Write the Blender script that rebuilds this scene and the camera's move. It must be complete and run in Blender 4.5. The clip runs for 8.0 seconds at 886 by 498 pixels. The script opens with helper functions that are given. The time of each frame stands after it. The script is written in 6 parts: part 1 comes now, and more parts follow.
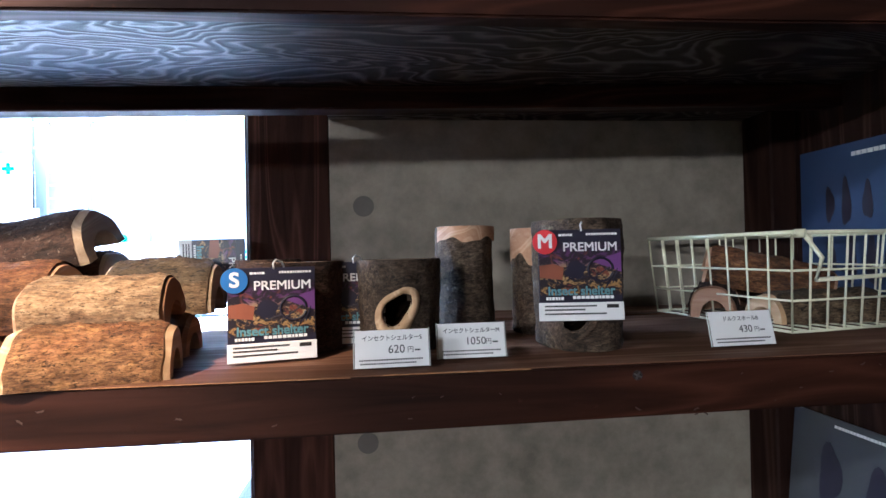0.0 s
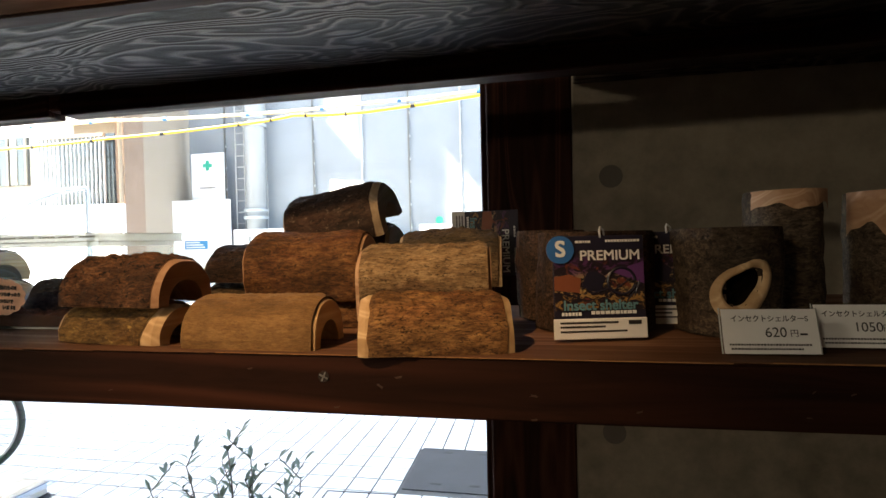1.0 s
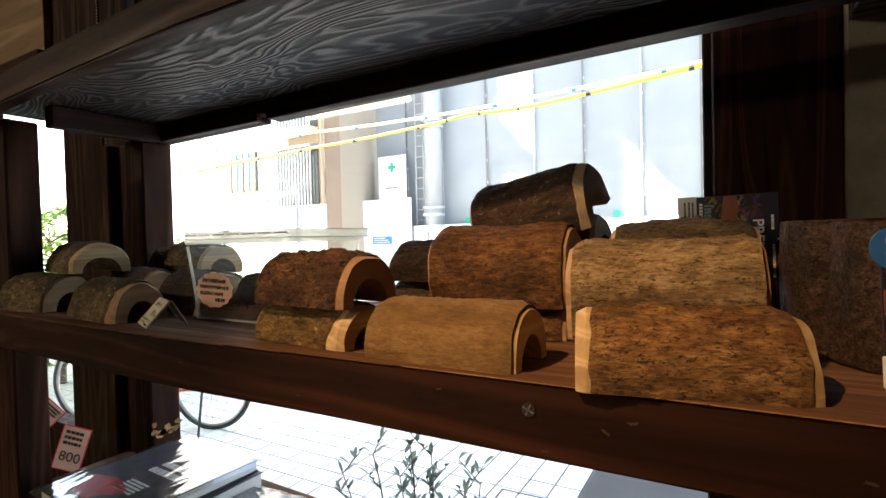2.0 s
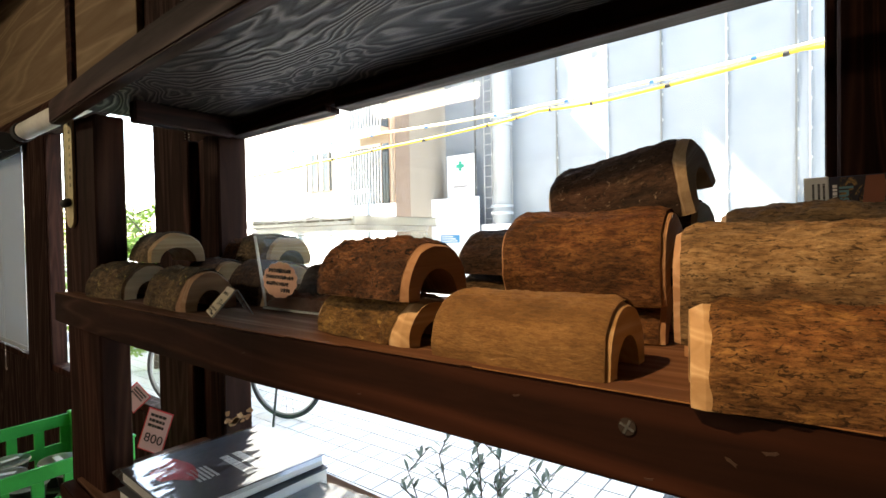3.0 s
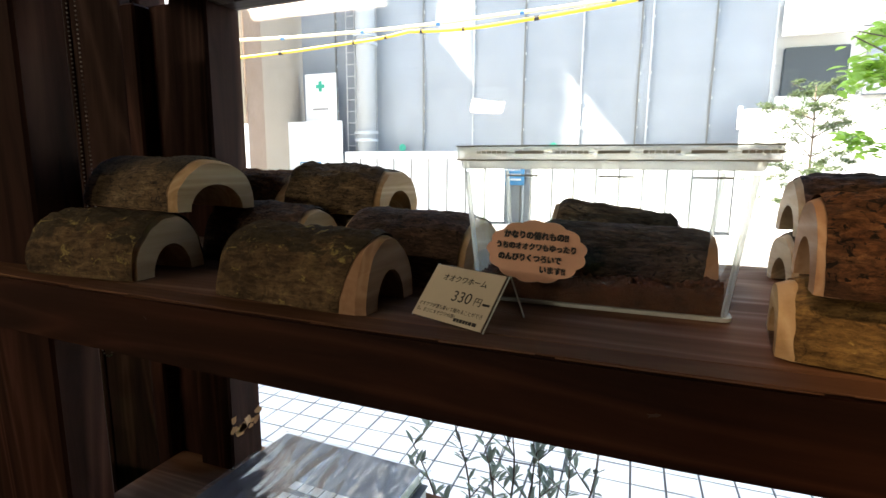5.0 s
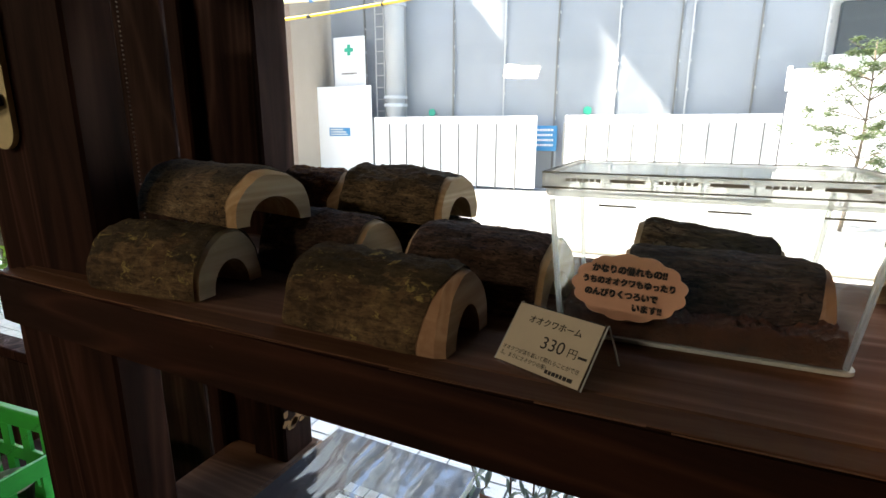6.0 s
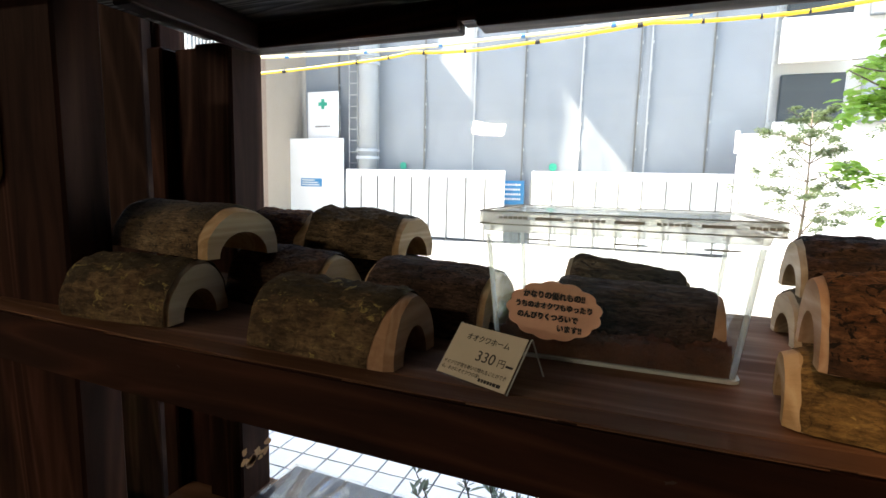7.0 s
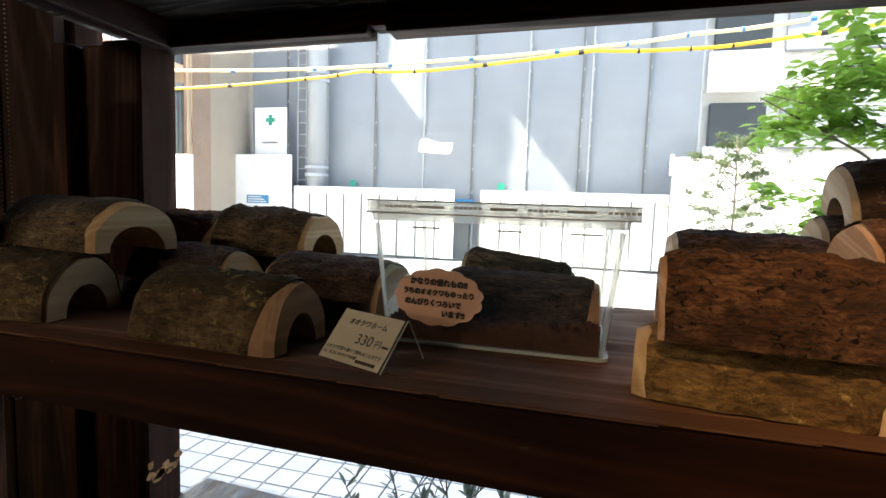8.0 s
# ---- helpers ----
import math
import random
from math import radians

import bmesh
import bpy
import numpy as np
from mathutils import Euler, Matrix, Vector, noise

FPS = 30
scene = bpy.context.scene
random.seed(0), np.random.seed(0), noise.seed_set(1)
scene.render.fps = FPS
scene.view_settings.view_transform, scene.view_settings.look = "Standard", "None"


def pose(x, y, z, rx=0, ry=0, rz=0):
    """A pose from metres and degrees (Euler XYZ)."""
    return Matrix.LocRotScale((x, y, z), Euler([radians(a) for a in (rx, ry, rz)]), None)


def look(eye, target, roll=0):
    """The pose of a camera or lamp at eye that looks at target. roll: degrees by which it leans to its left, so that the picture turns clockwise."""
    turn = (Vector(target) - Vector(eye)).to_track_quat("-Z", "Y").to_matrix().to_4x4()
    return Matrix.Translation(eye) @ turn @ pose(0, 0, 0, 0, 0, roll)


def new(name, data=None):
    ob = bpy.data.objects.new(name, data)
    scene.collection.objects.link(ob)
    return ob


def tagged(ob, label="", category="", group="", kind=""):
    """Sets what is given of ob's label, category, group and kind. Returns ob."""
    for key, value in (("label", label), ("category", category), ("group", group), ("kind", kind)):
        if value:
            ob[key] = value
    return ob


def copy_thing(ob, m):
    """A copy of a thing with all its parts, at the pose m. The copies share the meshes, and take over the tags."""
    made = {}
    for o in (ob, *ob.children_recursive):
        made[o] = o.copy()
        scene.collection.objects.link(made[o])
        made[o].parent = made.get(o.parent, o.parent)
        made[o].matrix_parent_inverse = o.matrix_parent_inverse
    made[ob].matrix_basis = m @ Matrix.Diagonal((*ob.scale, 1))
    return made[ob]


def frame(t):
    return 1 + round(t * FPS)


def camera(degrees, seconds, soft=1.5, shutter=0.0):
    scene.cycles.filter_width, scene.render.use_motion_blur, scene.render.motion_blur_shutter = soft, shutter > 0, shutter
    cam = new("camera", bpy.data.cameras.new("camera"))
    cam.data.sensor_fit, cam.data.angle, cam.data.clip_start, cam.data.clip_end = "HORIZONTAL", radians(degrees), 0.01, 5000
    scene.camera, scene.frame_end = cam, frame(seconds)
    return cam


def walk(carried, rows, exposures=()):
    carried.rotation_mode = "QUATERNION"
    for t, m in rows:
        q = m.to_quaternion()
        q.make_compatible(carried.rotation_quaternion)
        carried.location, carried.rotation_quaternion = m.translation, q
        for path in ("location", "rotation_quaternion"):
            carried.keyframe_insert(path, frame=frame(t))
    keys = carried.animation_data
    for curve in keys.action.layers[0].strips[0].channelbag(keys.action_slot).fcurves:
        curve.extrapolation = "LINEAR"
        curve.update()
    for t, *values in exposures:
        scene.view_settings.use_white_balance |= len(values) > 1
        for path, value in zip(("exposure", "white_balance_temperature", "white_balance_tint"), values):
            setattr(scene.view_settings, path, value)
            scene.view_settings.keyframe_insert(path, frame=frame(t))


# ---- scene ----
cam = camera(82.6, 8.0)
PATH = [
    (0, (-0.001, -0.009, 1.396), (0.174, 1.983, 1.407), -1.9),
    (0.5, (-0.119, 0.016, 1.387), (-0.155, 2.015, 1.346), -1.8),
    (1, (-0.184, 0.037, 1.386), (-0.546, 2.003, 1.353), -1.9),
    (1.5, (-0.227, 0.083, 1.388), (-0.944, 1.949, 1.362), -2.0),
    (2, (-0.245, 0.122, 1.387), (-1.235, 1.86, 1.358), -2.0),
    (3.5, (-0.339, 0.166, 1.371), (-1.568, 1.744, 1.349), -1.4),
    (4, (-0.495, 0.169, 1.369), (-1.549, 1.868, 1.32), -1.1),
    (4.2, (-0.559, 0.167, 1.37), (-1.52, 1.919, 1.301), -0.8),
    (5.3, (-0.772, 0.193, 1.416), (-1.439, 2.031, 0.995), -0.5),
    (5.5, (-0.784, 0.208, 1.432), (-1.523, 2.007, 0.967), -0.8),
    (5.7, (-0.789, 0.213, 1.437), (-1.563, 1.998, 0.972), -0.6),
    (6, (-0.783, 0.196, 1.434), (-1.57, 1.979, 0.986), -0.5),
    (6.5, (-0.771, 0.166, 1.425), (-1.522, 1.988, 1.084), 0.1),
    (7, (-0.75, 0.156, 1.427), (-1.441, 2.016, 1.18), 0.7),
    (7.5, (-0.737, 0.149, 1.431), (-1.367, 2.038, 1.242), 1.4),
    (8, (-0.7, 0.16, 1.406), (-1.214, 2.086, 1.236), 1.2),
]

EXPOSURES = [(0.0, 5.65, 4900, 11), (0.2, 5.2, 5200, 11), (0.5, 3.97, 6000, 11), (1.0, 3.5, 7200, 9), (2.0, 3.56, 7500, 9), (3.5, 3.58, 7600, 9), (4.2, 3.56, 7600, 9), (5.5, 3.2, 7300, 10), (7.0, 3.12, 7300, 10), (8.0, 3.08, 7300, 10)]
# the whole walk is turned by a small angle, so that the shelf lies level
LEVEL = pose(-0.6, 0, 1.297, 0, -0.7, 0) @ Matrix.Translation((0.6, 0, -1.297))
walk(cam, [(t, LEVEL @ look(eye, target, roll)) for t, eye, target, roll in PATH], EXPOSURES)

# ---- light ----
SUN_WAY = Vector((0.63, 0.2, -0.75))
world = bpy.data.worlds.new("sky")
scene.world = world
world.use_nodes = True
wn = world.node_tree.nodes
sky = wn.new("ShaderNodeTexSky")
sky.sky_type = "NISHITA"
sky.sun_disc = False
sky.sun_elevation = radians(49.5)
sky.sun_rotation = math.atan2(-0.63, -0.2)
wn["Background"].inputs[1].default_value = 0.15
world.node_tree.links.new(sky.outputs[0], wn["Background"].inputs[0])
sun_data = bpy.data.lights.new("sun", "SUN")
sun_data.energy, sun_data.angle, sun_data.color = 3.3, radians(0.5), (1.0, 0.95, 0.88)
sun = new("sun", sun_data)
sun.matrix_world = look((-20, -5, 25), Vector((-20, -5, 25)) + SUN_WAY)
# warm spotlight of the shop, above and in front of the shelf
spot_data = bpy.data.lights.new("shop_spotlight", "SPOT")
spot_data.energy, spot_data.color = 8.6, (1.0, 0.67, 0.38)
spot_data.spot_size, spot_data.spot_blend, spot_data.shadow_soft_size = radians(26.5), 1.0, 0.025
spot = new("shop_spotlight", spot_data)
spot.matrix_world = look((-0.78, -0.42, 2.45), (-0.4, 0.47, 1.35))
# strip lamps on the shop ceiling, behind the walk; the second an added fill
for lx, ly, lz, long, watts in ((-2.1, -3.06, 1.97, 0.34, 2.1), (-2.9, -1.4, 2.5, 1.1, 1.9)):
    lamp_data = bpy.data.lights.new("strip_lamp_light", "AREA")
    lamp_data.shape, lamp_data.size, lamp_data.size_y = "RECTANGLE", long, 0.14
    lamp_data.energy, lamp_data.color = watts, (1.0, 0.88, 0.72)
    new("strip_lamp_light", lamp_data).matrix_world = look((lx, ly, lz), (lx + (0.9 if lz < 2.3 else 0.0), ly + 1.2, lz - 1.0))



# ---- materials ----
def mat(name, color=(0.5, 0.5, 0.5), rough=0.6, metal=0.0):
    m = bpy.data.materials.new(name)
    m.use_nodes = True
    b = m.node_tree.nodes["Principled BSDF"]
    b.inputs["Base Color"].default_value = (*color, 1)
    b.inputs["Roughness"].default_value = rough
    b.inputs["Metallic"].default_value = metal
    return m, m.node_tree, b


def node(tree, kind, **values):
    n = tree.nodes.new(kind)
    for key, value in values.items():
        n.inputs[key.replace("_", " ")].default_value = value
    return n


def coords(tree, scale=(1, 1, 1), jitter=True):
    """Object coordinates, stretched; each object gets its own offset."""
    tc = tree.nodes.new("ShaderNodeTexCoord")
    mp = node(tree, "ShaderNodeMapping", Scale=scale)
    tree.links.new(tc.outputs["Object"], mp.inputs["Vector"])
    if jitter:
        info = tree.nodes.new("ShaderNodeObjectInfo")
        mul = tree.nodes.new("ShaderNodeMath")
        mul.operation = "MULTIPLY"
        mul.inputs[1].default_value = 37.0
        tree.links.new(info.outputs["Random"], mul.inputs[0])
        tree.links.new(mul.outputs[0], mp.inputs["Location"])
    return mp.outputs[0]


def noise_tex(tree, vec, scale, detail=6.0, rough=0.6, distort=0.0):
    n = node(tree, "ShaderNodeTexNoise", Scale=scale, Detail=detail, Roughness=rough, Distortion=distort)
    tree.links.new(vec, n.inputs["Vector"])
    return n.outputs["Fac"]


def ramp(tree, fac, stops):
    r = tree.nodes.new("ShaderNodeValToRGB")
    el = r.color_ramp.elements
    while len(el) < len(stops):
        el.new(0.5)
    for e, (p, c) in zip(el, stops):
        e.position = p
        e.color = (*c, 1) if len(c) == 3 else c
    tree.links.new(fac, r.inputs["Fac"])
    return r.outputs["Color"]


def mix(tree, fac, a, b, mode="MIX"):
    n = tree.nodes.new("ShaderNodeMix")
    n.data_type, n.blend_type = "RGBA", mode
    for sock, v in ((n.inputs["Factor"], fac), (n.inputs["A"], a), (n.inputs["B"], b)):
        if isinstance(v, (int, float)):
            sock.default_value = v
        elif isinstance(v, tuple):
            sock.default_value = (*v, 1)
        else:
            tree.links.new(v, sock)
    return n.outputs["Result"]


def bump(tree, b, height, strength=0.4, distance=0.002, before=None):
    n = node(tree, "ShaderNodeBump", Strength=strength, Distance=distance)
    tree.links.new(height, n.inputs["Height"])
    if before is not None:
        tree.links.new(before, n.inputs["Normal"])
    tree.links.new(n.outputs["Normal"], b.inputs["Normal"])
    return n.outputs["Normal"]


def bark(name, dark, mid, light, patch, patch_at=0.62, fissure=1.0, rough=0.85, along=16.0, across=420.0, warm=(0.3, 0.12, 0.05), moss=None, lichen=None, grain=1.0, blot_size=1.0, weave=0.45):
    """Tree bark: fine fissures along x, blotches, stained areas and dark cracks."""
    m, t, b = mat(name, mid, rough)
    b.inputs["Specular IOR Level"].default_value = 0.3
    streak = noise_tex(t, coords(t, (along, across, across)), 1.0, 7, 0.68, 0.8)
    mid_n = noise_tex(t, coords(t, (60, 190, 190)), 1.0, 7, 0.65, 0.4)
    fac = mix(t, weave, streak, mid_n)
    col = ramp(t, fac, [(0.39, dark), (0.5, mid), (0.61, light)])
    blot = noise_tex(t, coords(t, (26 / blot_size, 40 / blot_size, 40 / blot_size)), 1.0, 5, 0.62, 0.3)
    col = mix(t, ramp(t, blot, [(patch_at - 0.04, (0, 0, 0)), (patch_at + 0.04, (0.8, 0.8, 0.8))]), col, mix(t, 0.35, patch, col))
    stain = noise_tex(t, coords(t, (11, 17, 17)), 1.0, 4, 0.55)
    col = mix(t, ramp(t, stain, [(0.52, (0, 0, 0)), (0.72, (0.45, 0.45, 0.45))]), col, warm)
    shade = noise_tex(t, coords(t, (17, 30, 30)), 1.0, 3, 0.5)
    col = mix(t, 1.0, col, ramp(t, shade, [(0.34, (0.5, 0.48, 0.46)), (0.58, (1, 1, 1))]), "MULTIPLY")
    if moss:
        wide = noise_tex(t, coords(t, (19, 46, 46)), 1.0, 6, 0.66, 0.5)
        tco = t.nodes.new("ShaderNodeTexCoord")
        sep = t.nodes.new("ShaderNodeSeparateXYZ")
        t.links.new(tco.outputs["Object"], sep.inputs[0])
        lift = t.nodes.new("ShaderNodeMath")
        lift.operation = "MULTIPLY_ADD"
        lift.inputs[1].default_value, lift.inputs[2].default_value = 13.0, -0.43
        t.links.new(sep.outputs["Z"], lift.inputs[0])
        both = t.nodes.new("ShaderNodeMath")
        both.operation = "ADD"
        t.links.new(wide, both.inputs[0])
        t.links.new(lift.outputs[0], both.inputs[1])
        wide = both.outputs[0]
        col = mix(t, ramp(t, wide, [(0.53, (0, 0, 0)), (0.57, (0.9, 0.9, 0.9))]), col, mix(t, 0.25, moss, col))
    if lichen:
        spot_n = noise_tex(t, coords(t, (75, 95, 95)), 1.0, 6, 0.7, 0.6)
        col = mix(t, ramp(t, spot_n, [(0.6, (0, 0, 0)), (0.66, (0.75, 0.75, 0.75))]), col, lichen)
    stip = noise_tex(t, coords(t, (190, 520, 520)), 1.0, 4, 0.75)
    col = mix(t, grain, col, ramp(t, stip, [(0.34, (0.42, 0.38, 0.36)), (0.5, (1, 1, 1)), (0.66, (1.25, 1.22, 1.15))]), "MULTIPLY")
    line = noise_tex(t, coords(t, (along * 1.6, across * 0.62, across * 0.62)), 1.0, 5, 0.6, 1.4)
    cut = ramp(t, line, [(0.385, (1, 1, 1)), (0.425, (0, 0, 0))])
    col = mix(t, mix(t, 1.0, cut, (0.85 * fissure,) * 3, "MULTIPLY"), col, tuple(0.25 * c for c in dark))
    t.links.new(col, b.inputs["Base Color"])
    n = bump(t, b, fac, 0.95, 0.003)
    inv = t.nodes.new("ShaderNodeInvert")
    t.links.new(cut, inv.inputs["Color"])
    bump(t, b, inv.outputs[0], 0.6 * fissure, 0.0014, n)
    return m


def wood(name, dark, mid, light, rough=0.5, scale=1.0, along="X", relief=0.25, figure=9.0, coat=0.0, gloss=0.22):
    """Sawn timber: stretched grain with a wandering figure."""
    m, t, b = mat(name, mid, rough)
    s = {"X": (2.2, 26, 26), "Y": (26, 2.2, 26), "Z": (26, 26, 2.2)}[along]
    s = tuple(scale * v for v in s)
    v = coords(t, s)
    g = noise_tex(t, v, 1.6, 7, 0.6, 1.2)
    s2 = {"X": (0.55, 6, 6), "Y": (6, 0.55, 6), "Z": (6, 6, 0.55)}[along]
    w = node(t, "ShaderNodeTexNoise", Scale=1.0, Detail=2.0, Distortion=0.4)
    t.links.new(coords(t, tuple(scale * q for q in s2)), w.inputs["Vector"])
    mul = t.nodes.new("ShaderNodeMath")
    mul.operation = "MULTIPLY"
    mul.inputs[1].default_value = figure * 6.28
    t.links.new(w.outputs["Fac"], mul.inputs[0])
    sn = t.nodes.new("ShaderNodeMath")
    sn.operation = "SINE"
    t.links.new(mul.outputs[0], sn.inputs[0])
    ring = ramp(t, sn.outputs[0], [(0.0, (0.2, 0.2, 0.2)), (0.75, (0.8, 0.8, 0.8)), (1.0, (0.4, 0.4, 0.4))])
    f = mix(t, 0.45, g, ring)
    col = ramp(t, f, [(0.25, dark), (0.5, mid), (0.75, light)])
    wear = noise_tex(t, coords(t, (60, 60, 60)), 1.0, 8, 0.7)
    col = mix(t, ramp(t, wear, [(0.66, (0, 0, 0)), (0.75, (0.55, 0.55, 0.55))]), col, light)
    t.links.new(col, b.inputs["Base Color"])
    rr = ramp(t, f, [(0.3, (rough * 1.25,) * 3), (0.7, (rough * 0.8,) * 3)])
    t.links.new(rr, b.inputs["Roughness"])
    b.inputs["Coat Weight"].default_value = coat
    b.inputs["Specular IOR Level"].default_value = gloss
    b.inputs["Coat Roughness"].default_value = 0.35
    bump(t, b, f, relief, 0.0016)
    return m


def speckled(name, a, c, rough=0.7, scale=30.0, relief=0.2, dist=0.002, lo=0.35, hi=0.65, metal=0.0):
    m, t, b = mat(name, a, rough, metal)
    v = coords(t)
    f = noise_tex(t, v, scale, 8, 0.65)
    big = noise_tex(t, v, scale * 0.13, 4, 0.55)
    col = ramp(t, mix(t, 0.5, f, big), [(lo, a), (hi, c)])
    t.links.new(col, b.inputs["Base Color"])
    bump(t, b, f, relief, dist)
    return m


def plain(name, color, rough=0.5, metal=0.0, vary=0.12, scale=60.0):
    return speckled(name, tuple(v * (1 - vary) for v in color), tuple(min(1, v * (1 + vary)) for v in color), rough, scale, 0.06, 0.0006, metal=metal)


def clear(name, tint=(0.97, 0.99, 0.98), rough=0.02, ior=1.45, alpha=0.2):
    """Thin clear plastic or glass: a mostly open sheet with a glossy skin."""
    m = bpy.data.materials.new(name)
    m.use_nodes = True
    t = m.node_tree
    t.nodes.remove(t.nodes["Principled BSDF"])
    tr = t.nodes.new("ShaderNodeBsdfTransparent")
    tr.inputs[0].default_value = (*tint, 1)
    gl = t.nodes.new("ShaderNodeBsdfGlossy")
    gl.inputs["Roughness"].default_value = rough
    lw = t.nodes.new("ShaderNodeLayerWeight")
    lw.inputs["Blend"].default_value = 0.5
    pw = t.nodes.new("ShaderNodeMath")
    pw.operation = "POWER"
    pw.inputs[1].default_value = 4.0
    t.links.new(lw.outputs["Facing"], pw.inputs[0])
    fr = t.nodes.new("ShaderNodeMath")
    fr.operation = "MULTIPLY_ADD"
    fr.inputs[1].default_value = 0.6
    fr.inputs[2].default_value = ((ior - 1) / (ior + 1)) ** 2
    t.links.new(pw.outputs[0], fr.inputs[0])
    mx = t.nodes.new("ShaderNodeMixShader")
    t.links.new(fr.outputs[0], mx.inputs[0])
    t.links.new(tr.outputs[0], mx.inputs[1])
    t.links.new(gl.outputs[0], mx.inputs[2])
    t.links.new(mx.outputs[0], t.nodes["Material Output"].inputs["Surface"])
    return m


def ink(name, color, rough=0.6):
    return mat(name, color, rough)[0]


SHELF_X = wood("dark_stained_timber", (0.009, 0.0033, 0.002), (0.029, 0.01, 0.0056), (0.062, 0.022, 0.013), 0.55, 1.0, "X", 0.3, 9.0, 0.0, 0.1)
SHELF_Y = wood("dark_stained_timber_deep", (0.009, 0.0032, 0.0018), (0.028, 0.0095, 0.0052), (0.06, 0.021, 0.012), 0.5, 1.0, "Y", 0.3)
SHELF_Z = wood("dark_stained_timber_upright", (0.011, 0.0042, 0.0028), (0.034, 0.012, 0.0074), (0.072, 0.027, 0.017), 0.62, 1.0, "Z", 0.3, 9.0, 0.0, 0.08)
TOP = wood("worn_shelf_board", (0.085, 0.039, 0.021), (0.145, 0.07, 0.039), (0.22, 0.115, 0.068), 0.6, 1.3, "X", 0.25, 4.0, 0.0, 0.1)
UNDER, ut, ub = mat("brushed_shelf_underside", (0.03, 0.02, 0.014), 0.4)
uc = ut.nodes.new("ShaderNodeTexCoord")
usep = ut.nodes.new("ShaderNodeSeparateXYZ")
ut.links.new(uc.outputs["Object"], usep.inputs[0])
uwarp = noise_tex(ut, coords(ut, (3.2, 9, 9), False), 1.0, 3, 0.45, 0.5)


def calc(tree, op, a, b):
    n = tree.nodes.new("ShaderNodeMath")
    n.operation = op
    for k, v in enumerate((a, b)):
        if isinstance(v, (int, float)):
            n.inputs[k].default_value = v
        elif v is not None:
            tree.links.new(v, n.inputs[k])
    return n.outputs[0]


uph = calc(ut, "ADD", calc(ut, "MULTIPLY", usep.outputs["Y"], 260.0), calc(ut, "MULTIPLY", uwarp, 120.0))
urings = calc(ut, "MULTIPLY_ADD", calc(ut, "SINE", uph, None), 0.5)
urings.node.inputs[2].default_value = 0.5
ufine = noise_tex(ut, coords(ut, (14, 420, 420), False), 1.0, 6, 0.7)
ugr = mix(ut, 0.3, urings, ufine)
# pale ring lines put part of the window's glint into the grain colour
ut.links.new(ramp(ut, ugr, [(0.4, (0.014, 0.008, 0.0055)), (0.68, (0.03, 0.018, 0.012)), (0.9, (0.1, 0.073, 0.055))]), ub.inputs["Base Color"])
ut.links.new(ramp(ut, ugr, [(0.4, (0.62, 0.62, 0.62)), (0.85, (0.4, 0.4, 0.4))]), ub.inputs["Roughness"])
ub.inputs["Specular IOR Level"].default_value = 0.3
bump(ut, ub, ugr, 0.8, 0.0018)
PANEL = wood("dark_wall_boarding", (0.009, 0.0042, 0.0032), (0.025, 0.0115, 0.008), (0.046, 0.022, 0.016), 0.65, 0.8, "Z", 0.3, 9.0, 0.0, 0.08)
PLY = wood("aged_plywood", (0.11, 0.068, 0.037), (0.165, 0.11, 0.062), (0.22, 0.15, 0.09), 0.6, 0.5, "X", 0.1)
SHELF_DENT = speckled("scuffed_stain", (0.03, 0.014, 0.009), (0.055, 0.028, 0.019), 0.8, 400)
RAW = wood("scuffed_raw_timber", (0.2, 0.09, 0.035), (0.3, 0.15, 0.06), (0.4, 0.22, 0.1), 0.6, 1.0, "Z", 0.2)
CUT = wood("pale_cut_wood", (0.36, 0.22, 0.11), (0.5, 0.33, 0.18), (0.6, 0.43, 0.26), 0.7, 2.0, "Y", 0.2, 6.0)
CUT_GREY = wood("weathered_cut_wood", (0.25, 0.18, 0.115), (0.35, 0.265, 0.18), (0.44, 0.345, 0.25), 0.75, 2.0, "Y", 0.2, 6.0)
CUT_RED = wood("reddish_cut_wood", (0.3, 0.16, 0.09), (0.42, 0.25, 0.15), (0.5, 0.33, 0.21), 0.7, 2.0, "Y", 0.2, 6.0)
BARK_TAN = bark("smooth_tan_bark", (0.175, 0.09, 0.032), (0.235, 0.127, 0.047), (0.3, 0.172, 0.07), (0.27, 0.155, 0.06), 0.6, 0.22, 0.8, 110.0, 620.0, (0.22, 0.105, 0.036), grain=0.4)
BARK_ORANGE = bark("orange_brown_bark", (0.1, 0.044, 0.016), (0.215, 0.105, 0.038), (0.35, 0.19, 0.072), (0.48, 0.27, 0.09), 0.64, 1.0, 0.85, 95.0, 620.0, (0.2, 0.06, 0.022), weave=0.62, blot_size=0.8)
BARK_PATCH = bark("patched_grey_brown_bark", (0.15, 0.088, 0.042), (0.3, 0.19, 0.095), (0.43, 0.3, 0.165), (0.045, 0.03, 0.018), 0.55, 1.0, 0.85, 80.0, 640.0, (0.22, 0.07, 0.032), grain=0.8, blot_size=2.0, weave=0.6)
BARK_RED = bark("red_brown_bark", (0.055, 0.021, 0.0085), (0.135, 0.058, 0.02), (0.225, 0.11, 0.04), (0.05, 0.017, 0.01), 0.6, 0.75, 0.85, 110.0, 430.0, (0.13, 0.034, 0.014), weave=0.66, blot_size=1.3)
